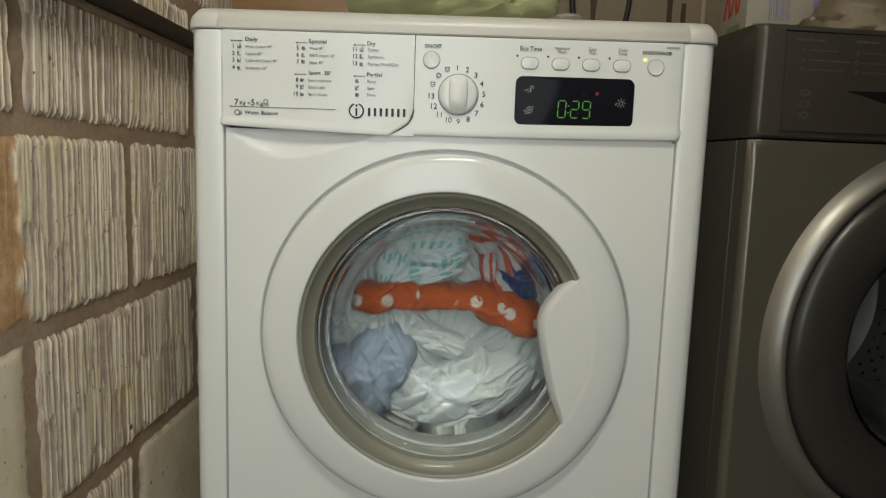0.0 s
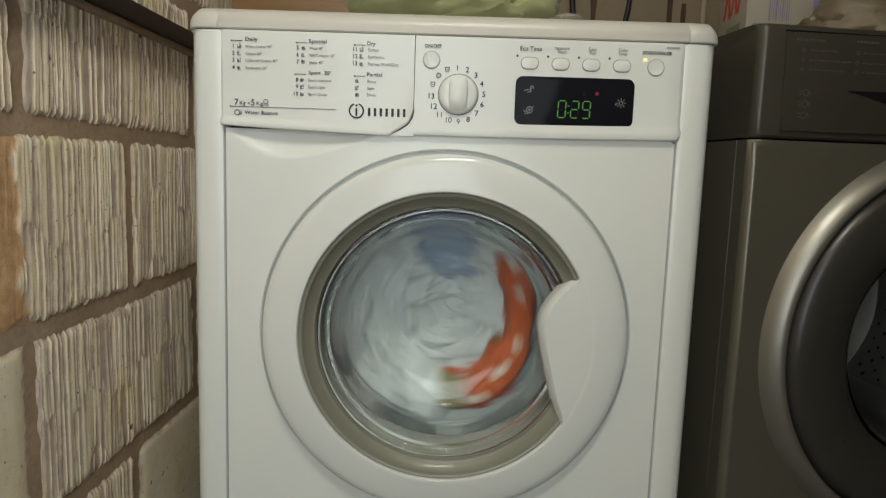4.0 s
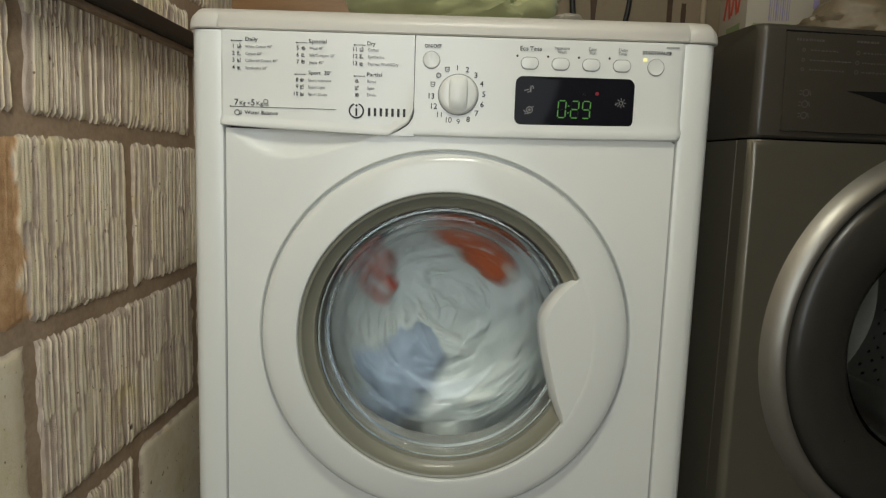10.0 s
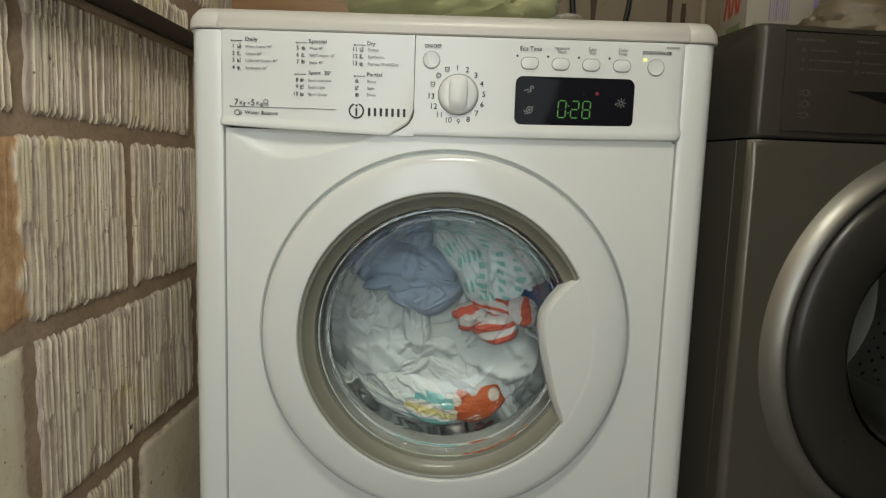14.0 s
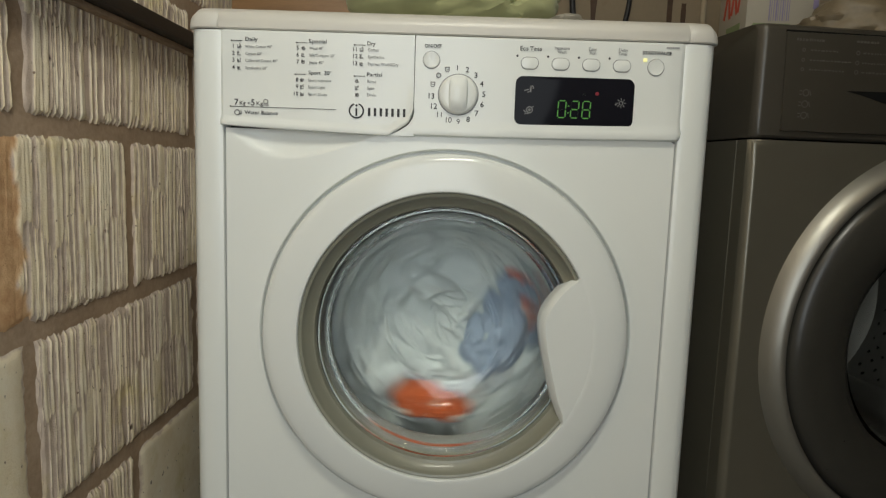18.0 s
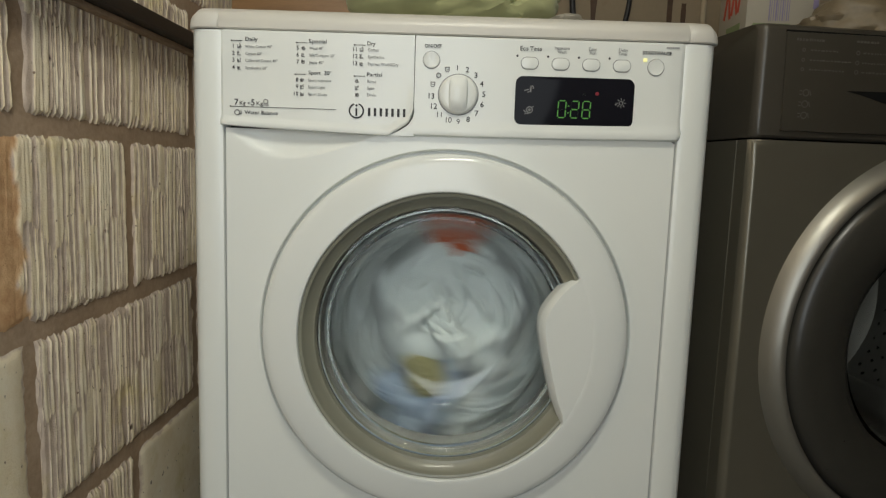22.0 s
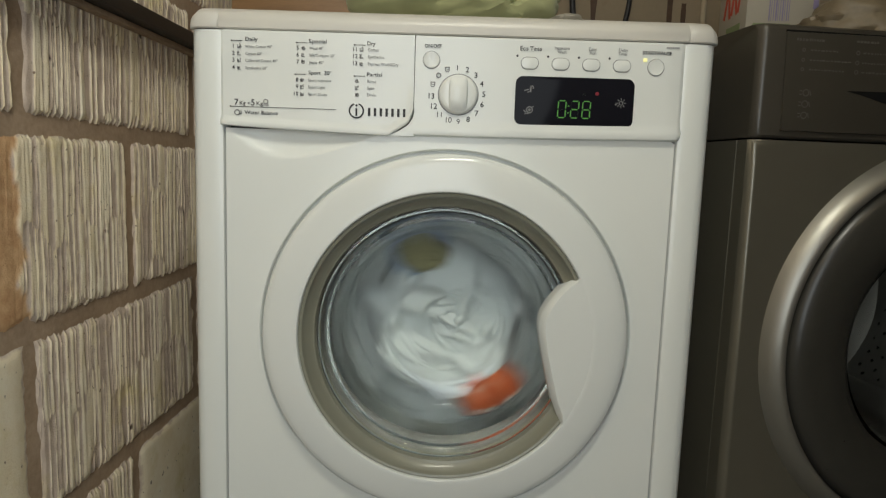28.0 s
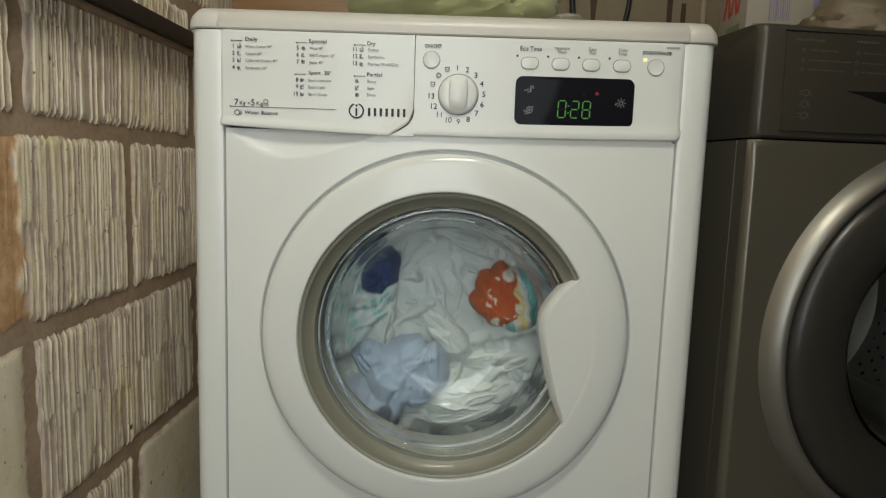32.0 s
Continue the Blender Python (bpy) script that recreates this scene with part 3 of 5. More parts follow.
last_lit = None
for ch, x0 in (("0", 0.1207), ("2", 0.1352), ("8", 0.1481)):
    for name, (u, v, up) in SEGS.items():
        lit = name in DIGITS[ch].split()
        ob = segment(u, v, up, x0, 0.0085, 0.0186, M_GREEN if lit else M_GREEN_OFF, "digit_segment")
        if ch == "8" and name == "lower_left":
            last_lit = ob
for z in (0.7372, 0.7448):
    part("colon_dot", prism_bm(round_disc(0.1322 + 0.04 * (z - 0.7318), z, 0.0008, 12), DY - 0.0002, DY + 0.0001), M_GREEN, display)
disc_part("dryer_lamp", 0.1640, 0.7593, 0.0020, DY, 0.0002, M_REDLED, display, 0, "glowing red lamp", 20)
disc_part("stage_lamp", 0.1500, 0.7584, 0.0018, DY, 0.0002, M_GREEN_OFF, display, 0, "", 20)


def icon_bars(bars, parent, material, y):
    """Small pictograms: strips (x, z, half width, half height, turn)."""
    bm = bmesh.new()
    for x, z, hw, hh, turn in bars:
        vs = []
        for a, b in ((-hw, -hh), (hw, -hh), (hw, hh), (-hw, hh)):
            c, s = math.cos(radians(turn)), math.sin(radians(turn))
            vs.append(bm.verts.new((x + a * c - b * s, y, z + a * s + b * c)))
        bm.faces.new(vs)
    return tagged(part("print", bm, material, parent, smooth=False), kind="stuff")


def ring_strokes(x, z, r, w, n=10, skip=()):
    return [(x + r * math.cos(2 * math.pi * k / n), z + r * math.sin(2 * math.pi * k / n), math.pi * r / n * 1.08, w, 90 + 360 * k / n) for k in range(n) if k not in skip]


def pictogram(bars, cx, cz, k=0.72):
    icon_bars([(cx + (x - cx) * k, cz + (z - cz) * k, hw * k, hh * k, t) for x, z, hw, hh, t in bars], display, M_WHITEPRINT, DY)


pictogram([(0.0832, 0.7608, 0.0036, 0.0008, 12), (0.0895, 0.7625, 0.0013, 0.0048, 0), (0.0908, 0.7665, 0.0026, 0.0009, 15), (0.0935, 0.7648, 0.0008, 0.0022, 10), (0.0868, 0.7580, 0.0022, 0.0006, 20)], 0.0885, 0.7620)
pictogram(ring_strokes(0.0893, 0.7395, 0.0045, 0.0008, 12) + [(0.0893, 0.7395, 0.0018, 0.0018, 45), (0.0818, 0.7372, 0.0030, 0.0007, -35), (0.0850, 0.7335, 0.0035, 0.0007, 8), (0.0940, 0.7440, 0.0022, 0.0006, 25)], 0.0880, 0.7388)
pictogram(ring_strokes(0.1914, 0.7497, 0.0024, 0.0005, 10) + [(0.1914 + 0.0052 * math.cos(radians(a)), 0.7497 + 0.0052 * math.sin(radians(a)), 0.0014, 0.0005, a) for a in range(0, 360, 45)] + [(0.1842, 0.7478, 0.0012, 0.0010, 45)], 0.1914, 0.7500, 0.82)

# ---- lettering
INK_Y = FY - 0.0011
DRW_Y = -0.0056


def dial_label(words, x, z, h=0.0060):
    text_part("number", words, x, z - h / 2, h, INK_Y + 0.0003, M_INK, washer, align="CENTER")


DIAL = ["1", "2", "3", "4", "5", "6", "7", "8", "9", "10", "11", "12", "13"]
for k, w in enumerate(DIAL):
    a = radians(-2 + 22.3 * k)
    rad = 0.0298
    dial_label(w, 0.0072 + rad * math.sin(a), 0.7534 + rad * math.cos(a))
for k in range(3):
    a = radians(-24 - 22.5 * k)
    x, z = 0.0072 + 0.030 * math.sin(a), 0.7534 + 0.030 * math.cos(a)
    if k == 1:
        icon_bars(ring_strokes(x, z, 0.0024, 0.0006, 10), washer, M_INKGREY, INK_Y)
    else:
        icon_bars([(x, z + 0.0022, 0.0030, 0.0005, 0), (x - 0.002, z, 0.0005, 0.002, 0), (x + 0.002, z, 0.0005, 0.002, 0), (x, z - 0.0026, 0.0018, 0.0005, 0), (x + 0.0005, z - 0.0005, 0.0012, 0.0005, 0)], washer, M_INKGREY, INK_Y)

text_part("lettering", "ON/OFF", -0.0312, 0.8040, 0.0036, INK_Y + 0.0003, M_INK, washer, 0.0188, bold=0.028)
text_part("lettering", "Eco Time", 0.0752, 0.8040, 0.0048, INK_Y + 0.0003, M_INK, washer, 0.0240)
text_part("lettering", "Intensive", 0.1137, 0.8062, 0.0032, INK_Y + 0.0003, M_INKGREY, washer, 0.0165)
text_part("lettering", "Wash", 0.1172, 0.8020, 0.0032, INK_Y + 0.0003, M_INKGREY, washer, 0.0100)
text_part("lettering", "Easy", 0.1518, 0.8062, 0.0032, INK_Y + 0.0003, M_INKGREY, washer, 0.0085)
text_part("lettering", "Iron", 0.1530, 0.8020, 0.0032, INK_Y + 0.0003, M_INKGREY, washer, 0.0068)
text_part("lettering", "Delay", 0.1850, 0.8062, 0.0032, INK_Y + 0.0003, M_INKGREY, washer, 0.0104)
text_part("lettering", "Timer", 0.1850, 0.8020, 0.0032, INK_Y + 0.0003, M_INKGREY, washer, 0.0104)
text_part("lettering", "START/PAUSE", 0.2118, 0.8038, 0.0037, INK_Y + 0.0003, M_INK, washer, 0.0325, bold=0.028)
icon_bars([(0.2390 + 0.0021 * k, 0.8118, 0.0008, 0.0008 + 0.0002 * (k % 2), 0) for k in range(7)], washer, M_INKGREY, INK_Y)


def heading(words, x, z, xl, width):
    text_part("lettering", words, x, z - 0.0018, 0.0042, DRW_Y, M_INK, drawer, width)
    icon_bars([(xl + 0.0064, z - 0.0019, 0.0064, 0.00035, 0.5), (xl + 0.0006, z - 0.0019, 0.0008, 0.0007, 0)], drawer, M_INK, DRW_Y - 0.0002)


def item(num, words, x, z, xt, width, seed):
    if num:
        text_part("number", num, x - (0.0016 if len(num) > 1 else 0.0), z - 0.0021, 0.0044, DRW_Y, M_INK, drawer, align="CENTER")
    xi = xt - 0.0068 if num else x
    rng = random.Random(seed)
    marks = [(xi + rng.uniform(-0.0016, 0.0016), z + rng.uniform(-0.0018, 0.0018), rng.uniform(0.0006, 0.0016), 0.0004, rng.choice((0, 0, 90, 90, 40, -40))) for _ in range(5)]
    marks += ring_strokes(xi + rng.uniform(-0.0008, 0.0008), z - 0.0004, rng.uniform(0.0011, 0.0017), 0.0004, 7) if rng.random() < 0.5 else [(xi, z - 0.0020, 0.0019, 0.0004, 0), (xi - 0.0018, z - 0.0002, 0.0004, 0.0018, 0)]
    icon_bars(marks, drawer, M_INKGREY, DRW_Y - 0.0002)
    text_part("lettering", words, xt, z - 0.0016, 0.0031, DRW_Y, M_INKGREY, drawer, width)


heading("Daily", -0.2326, 0.8068, -0.2480, 0.0140)
for i, (w, z, wd) in enumerate((("White Cotton 90\u00b0", 0.7990, 0.0300), ("Cotton 60\u00b0", 0.7912, 0.0185), ("Coloured Cotton 40\u00b0", 0.7838, 0.0360), ("Synthetics 60\u00b0", 0.7757, 0.0250))):
    item(str(i + 1), w, -0.2455, z, -0.2322, wd, i)
heading("Special", -0.1611, 0.8065, -0.1752, 0.0200)
for i, (w, z, wd) in enumerate((("Wool 40\u00b0", 0.7992, 0.0160), ("Silk/Curtains 30\u00b0", 0.7916, 0.0290), ("Jeans 40\u00b0", 0.7838, 0.0170))):
    item(str(i + 5), w, -0.1732, z, -0.1604, wd, 10 + i)
heading("Sport  30\u00b0", -0.1612, 0.7722, -0.1763, 0.0260)
for i, (w, z, wd) in enumerate((("Sport Intensive", 0.7642, 0.0260), ("Sport Light", 0.7567, 0.0190), ("Sport Shoes", 0.7488, 0.0215))):
    item(str(i + 8), w, -0.1737, z, -0.1614, wd, 20 + i)
heading("Dry", -0.0957, 0.8060, -0.1101, 0.0090)
for i, (w, z, wd) in enumerate((("Cotton", 0.7994, 0.0120), ("Synthetics", 0.7918, 0.0180), ("Express Wash&Dry", 0.7841, 0.0345))):
    item(str(i + 11), w, -0.1074, z, -0.0946, wd, 30 + i)
heading("Partial", -0.0957, 0.7722, -0.1097, 0.0170)
for i, (w, z, wd) in enumerate((("Rinse", 0.7648, 0.0100), ("Spin", 0.7573, 0.0080), ("Drain", 0.7500, 0.0100))):
    item("", w, -0.1062, z, -0.0948, wd, 40 + i)
text_part("lettering", "7", -0.2450, 0.7342, 0.0068, DRW_Y, M_INK, drawer)
text_part("lettering", "Kg +", -0.2392, 0.7346, 0.0042, DRW_Y, M_INK, drawer, 0.0120)
text_part("lettering", "5", -0.2262, 0.7342, 0.0068, DRW_Y, M_INK, drawer)
text_part("lettering", "Kg", -0.2202, 0.7346, 0.0042, DRW_Y, M_INK, drawer, 0.0075)
icon_bars(ring_strokes(-0.2090, 0.7388, 0.0024, 0.0005, 10) + [(-0.2090, 0.7350, 0.0032, 0.0005, 0)], drawer, M_INKGREY, DRW_Y - 0.0002)
icon_bars([(-0.1890, 0.7325, 0.0598, 0.00035, 0), (-0.2490, 0.7325, 0.0008, 0.0008, 0)], drawer, M_INK, DRW_Y - 0.0002)
text_part("lettering", "Water Balance", -0.2332, 0.7243, 0.0042, DRW_Y, M_INK, drawer, 0.0378)
icon_bars(ring_strokes(-0.2415, 0.7260, 0.0028, 0.0006, 10) + [(-0.2370, 0.7262, 0.0005, 0.0024, 10), (-0.2385, 0.7245, 0.0016, 0.0005, 0)], drawer, M_INKGREY, DRW_Y - 0.0002)
# maker's mark as plain shapes: a broken ring with a bar, and a row of strokes
icon_bars(ring_strokes(-0.1063, 0.7320, 0.0078, 0.00085, 28, (6, 7, 8)) + [(-0.1063, 0.7305, 0.0011, 0.0042, 0), (-0.1063, 0.7378, 0.0011, 0.0011, 45)], drawer, M_INK, DRW_Y - 0.0003)
icon_bars([(-0.0918 + 0.0066 * k, 0.7310, 0.0014, 0.0045, 0) for k in range(7)], drawer, M_INK, DRW_Y - 0.0003)
# ------------------------------------------------------------------ the graphite machine beside it
grey = thing("washing_machine", (0.354, 0.023, 0), "graphite grey front-loading washing machine with a dark round door", "washing machine", turn=8.0)
bm = grid_bm([[(x, y, z) for x, y in ((0.0, 0.009), (0.0, 0.58), (0.596, 0.58), (0.596, 0.009))] for z in (0.02, 0.7165)])
part("cabinet", bm, M_GRAPHITE, grey)
GX, GZ = 0.2965, 0.4650


def grey_front():
    n, m, hole = 160, 60, 0.250
    rows = []
    x0, x1, z0, z1 = 0.0, 0.596, 0.08, 0.7165
    angles = [2 * math.pi * (j + 0.5) / n for j in range(n)]
    for cx in (x0, x1):
        for cz in (z0, z1):
            a = math.atan2(cx - GX, cz - GZ) % (2 * math.pi)
            angles[min(range(n), key=lambda j: abs(angles[j] - a))] = a
    for k in range(m + 1):
        row = []
        for a in angles:
            dx, dz = math.sin(a), math.cos(a)
            far = min(((x1 if dx > 0 else x0) - GX) / dx, ((z1 if dz > 0 else z0) - GZ) / dz)
            r = hole + (far - hole) * k / m
            x, z = GX + r * dx, GZ + r * dz
            e = min(x - x0, x1 - x)
            y = 0.009 * (1 - min(1.0, e / 0.009)) ** 2.0
            row.append((x, y, z))
        rows.append(row)
    bm = grid_bm(rows, closed_u=True)
    bmesh.ops.recalc_face_normals(bm, faces=bm.faces[:])
    return bm


part("front_panel", grey_front(), M_GRAPHITE, grey)


def console():
    prof = [(0.55, 0.850), (0.012, 0.850), (0.004, 0.8492), (0.0005, 0.8468), (-0.001, 0.842), (-0.001, 0.75), (0.0, 0.722), (0.003, 0.7188), (0.55, 0.7188)]
    rows = []
    for x in (0.0, 0.0008, 0.0025, 0.0055, 0.010, 0.1, 0.3, 0.5, 0.586, 0.5905, 0.5935, 0.5952, 0.596):
        e = max(0.0, 1 - min(x, 0.596 - x) / 0.010)
        rows.append([(x, y + (0.010 * e * e if y < 0.1 else 0), z) for y, z in prof])
    bm = grid_bm(rows, closed_u=True)
    bm.verts.ensure_lookup_table()
    bm.faces.new(bm.verts[:len(prof)])
    bm.faces.new(bm.verts[-len(prof):][::-1])
    bmesh.ops.recalc_face_normals(bm, faces=bm.faces[:])
    return bm


part("console", console(), M_GRAPHITE_PL, grey, "dark grey plastic control console")
part("side_seam", box_bm(-0.0006, 0.001, 0.030, 0.0312, 0.03, 0.716), M_GRAPHITE, grey, "thin raised seam on the cabinet side")
gdrawer = part("drawer_front", prism_bm([(0.0335, 0.7278), (0.0300, 0.8400), (0.235, 0.8420), (0.235, 0.7278)], -0.0035, 0.004, 0.001), M_GRAPHITE_PL, grey)
# flat dark wedge stands for the shade inside the grip recess
part("drawer_grip", prism_bm([(0.112, 0.7765), (0.215, 0.7785), (0.215, 0.7560), (0.190, 0.7590), (0.160, 0.7650), (0.132, 0.7725)], -0.0042, -0.003), M_DARKHOLE, gdrawer)
part("console_seam", box_bm(0.03, 0.56, -0.0018, 0.0, 0.8402, 0.8425), M_DARKHOLE, grey)


def grey_print(bars):
    icon_bars(bars, gdrawer, M_GREYPRINT, -0.0038)


def word_bars(x, z, length, seed, h=0.0011):
    """Words too small to read: short strokes with gaps."""
    rng, out, u = random.Random(seed), [], 0.0
    while u < length:
        w = rng.uniform(0.0016, 0.0042)
        out.append((x + u + w / 2, z + rng.uniform(-0.0002, 0.0002), w / 2, h * rng.uniform(0.75, 1.1), 0))
        u += w + rng.uniform(0.0006, 0.0020)
    return out


grey_print(word_bars(0.0425, 0.8318, 0.033, 1, 0.0014) + word_bars(0.118, 0.8332, 0.029, 2, 0.0014))
for k, (z, w) in enumerate(((0.8205, 0.034), (0.8092, 0.052), (0.7985, 0.046))):
    grey_print(ring_strokes(0.0525, z, 0.0016, 0.0006, 7) + word_bars(0.0610, z, w, 10 + k, 0.0009))
    grey_print(ring_strokes(0.1215, z, 0.0020, 0.0006, 7) + word_bars(0.1280, z, 0.040, 20 + k, 0.0009))
for z in (0.7721, 0.7592, 0.7462):
    grey_print(ring_strokes(0.0600, z, 0.0036, 0.0006, 10) + [(0.0535, z + 0.002, 0.0018, 0.0006, 0), (0.0535, z - 0.002, 0.0018, 0.0006, 0), (0.0655, z, 0.0006, 0.003, 15)])

gdoor = part("door", lathe_bm([(0.2640, 0.003), (0.2610, -0.0015), (0.2570, -0.0075), (0.2520, -0.0130), (0.2465, -0.0170), (0.2415, -0.0190), (0.2385, -0.0185), (0.2372, -0.0160), (0.2368, -0.006)], 120, (GX, GZ)), M_SILVER, grey, "silver door surround")
part("door_panel", lathe_bm([(0.2366, -0.004), (0.2345, -0.0105), (0.2310, -0.0170), (0.2240, -0.0220), (0.2100, -0.0255), (0.190, -0.027), (0.167, -0.0240), (0.155, -0.015), (0.150, 0.0)], 120, (GX, GZ)), M_BLACKGLOSS, gdoor, "glossy black door ring")
gb = [(0.151, -0.002), (0.146, 0.02), (0.135, 0.05), (0.11, 0.065), (0.05, 0.07), (0.0005, 0.07)]
gbowl = part("glass_bowl", lathe_bm([(max(0.0004, r - 0.004), y - 0.004) for r, y in gb][::-1] + gb, 80, (GX, GZ)), M_GLASS_DARK, gdoor, "smoked door glass")
gbowl.visible_shadow = False
gdrum = part("drum", lathe_bm([(0.160, 0.01), (0.165, 0.09), (0.20, 0.10), (0.235, 0.12), (0.238, 0.40), (0.20, 0.42), (0.0005, 0.425)], 80, (GX, GZ)), M_STEEL_BRIGHT, grey, "empty perforated steel drum")
bm = bmesh.new()
for ring in range(12):
    for k in range(50):
        a = radians(7.2 * k + 3.6 * (ring % 2))
        m4 = Matrix.Translation((GX, 0, GZ)) @ Matrix.Rotation(a, 4, "Y") @ Matrix.Translation((0, 0.14 + 0.021 * ring, 0.2365))
        bmesh.ops.create_circle(bm, cap_ends=True, segments=8, radius=0.0036, matrix=m4)
for ring in range(9):
    count = 14 + 6 * ring
    for k in range(count):
        a = radians(360 * (k + 0.5 * (ring % 2)) / count)
        r = 0.06 + 0.016 * ring
        bmesh.ops.create_circle(bm, cap_ends=True, segments=8, radius=0.0036, matrix=Matrix.Translation((GX + r * math.sin(a), 0.4195, GZ + r * math.cos(a))) @ Matrix.Rotation(radians(90), 4, "X"))
tagged(part("drum_holes", bm, M_DARKHOLE, gdrum), kind="stuff")
for k in range(3):
    bm = box_bm(-0.03, 0.03, 0.13, 0.40, 0.165, 0.236, 0.016, 3)
    bmesh.ops.transform(bm, verts=bm.verts[:], matrix=Matrix.Translation((GX, 0, GZ)) @ Matrix.Rotation(radians(120 * k + 150), 4, "Y"))
    lifter = part("lifter", bm, M_STEEL_BRIGHT, gdrum)
    if k == 1:
        bm = bmesh.new()
        for u, v in ((0.176, -0.020), (0.176, -0.007), (0.187, -0.014), (0.187, 0.0), (0.198, -0.007), (0.198, 0.008), (0.209, 0.0), (0.209, 0.015)):
            bmesh.ops.create_circle(bm, cap_ends=True, segments=8, radius=0.0032, matrix=Matrix.Translation((GX - u + 0.006, 0.1292, GZ + v)) @ Matrix.Rotation(radians(90), 4, "X"))
        tagged(part("lifter_holes", bm, M_DARKHOLE, lifter), kind="stuff")
for x in (0.05, 0.545):
    for y in (0.06, 0.52):
        part("foot", box_bm(x - 0.02, x + 0.02, y - 0.02, y + 0.02, 0.0, 0.022, 0.004), M_GAP, grey)
for x in (-0.25, 0.25):
    for y in (0.06, 0.48):
        part("foot", box_bm(x - 0.02, x + 0.02, y - 0.02, y + 0.02, 0.0, 0.022, 0.004), M_GAP, washer)
# ------------------------------------------------------------------ the laundry in the drum
def cloth(name, colour, weave=900.0, pattern=None):
    m, nt, b = node_mat(name)
    slow, fine = tex_noise(nt, 14, 3), tex_noise(nt, weave, 2)
    col = ramp(nt, slow, [(0.3, tuple(c * 0.9 for c in colour)), (0.7, tuple(min(1, c * 1.06) for c in colour))])
    if pattern:
        col = pattern(nt, col)
    nt.links.new(col, b.inputs["Base Color"])
    b.inputs["Roughness"].default_value = 0.95
    b.inputs["Specular IOR Level"].default_value = 0.15
    b.inputs["Sheen Weight"].default_value = 0.15
    bump(nt, b, fine, 0.10, 0.0006)
    return m


def cloth_place(nt):
    """Where a point lies on the flat cloth, in metres."""
    at = nt.nodes.new("ShaderNodeAttribute")
    at.attribute_name = "cloth"
    return at.outputs["Vector"]


def wave_bands(nt, size, direction="X", warp=1.5):
    w = nt.nodes.new("ShaderNodeTexWave")
    w.bands_direction = direction
    w.inputs["Scale"].default_value, w.inputs["Distortion"].default_value, w.inputs["Detail"].default_value = 1 / size, warp, 1.0
    w.inputs["Detail Scale"].default_value = 1.0
    nt.links.new(cloth_place(nt), w.inputs["Vector"])
    return w.outputs["Fac"]


def spots(nt, scale, size, soft=0.04):
    v = nt.nodes.new("ShaderNodeTexVoronoi")
    v.voronoi_dimensions = "2D"
    v.inputs["Scale"].default_value, v.inputs["Randomness"].default_value = scale, 0.55
    nt.links.new(cloth_place(nt), v.inputs["Vector"])
    return ramp(nt, v.outputs["Distance"], [(size, (1, 1, 1)), (size + soft, (0, 0, 0))])


M_WHITE = cloth("white_cotton", (0.51, 0.545, 0.525))
M_CREAM = cloth("offwhite_cotton", (0.49, 0.52, 0.49))
M_BLUE = cloth("pale_blue_cotton", (0.25, 0.305, 0.375))
M_NAVY = cloth("navy_cotton", (0.026, 0.050, 0.13))
M_YELLOW = cloth("straw_cotton", (0.20, 0.185, 0.095))
M_ORANGE = cloth("orange_print_cotton", (0.37, 0.077, 0.022), 900, lambda nt, c: blend(nt, spots(nt, 19, 0.13), blend(nt, spots(nt, 15, 0.10), c, (0.16, 0.07, 0.02)), (0.52, 0.47, 0.40)))
M_MINT = cloth("mint_check_towel", (0.52, 0.58, 0.56), 700, lambda nt, c: blend(nt, blend(nt, ramp(nt, wave_bands(nt, 0.10, "X", 0.4), [(0.62, (0, 0, 0)), (0.7, (1, 1, 1))]), (0, 0, 0), ramp(nt, wave_bands(nt, 0.05, "Z", 0.4), [(0.45, (0, 0, 0)), (0.55, (1, 1, 1))])), c, (0.21, 0.43, 0.38)))
M_REDWHITE = cloth("red_white_stripe", (0.42, 0.405, 0.39), 900, lambda nt, c: blend(nt, ramp(nt, wave_bands(nt, 0.085, "Z", 6.0), [(0.50, (0, 0, 0)), (0.56, (1, 1, 1))]), c, (0.40, 0.075, 0.045)))
M_RAINBOW = cloth("teal_yellow_stripe", (0.48, 0.46, 0.42), 900, lambda nt, c: blend(nt, ramp(nt, wave_bands(nt, 0.16, "Z", 1.5), [(0.72, (0, 0, 0)), (0.78, (1, 1, 1))]), blend(nt, ramp(nt, wave_bands(nt, 0.16, "Z", 1.5), [(0.10, (1, 1, 1)), (0.2, (0, 0, 0))]), c, (0.50, 0.43, 0.19)), (0.14, 0.34, 0.32)))


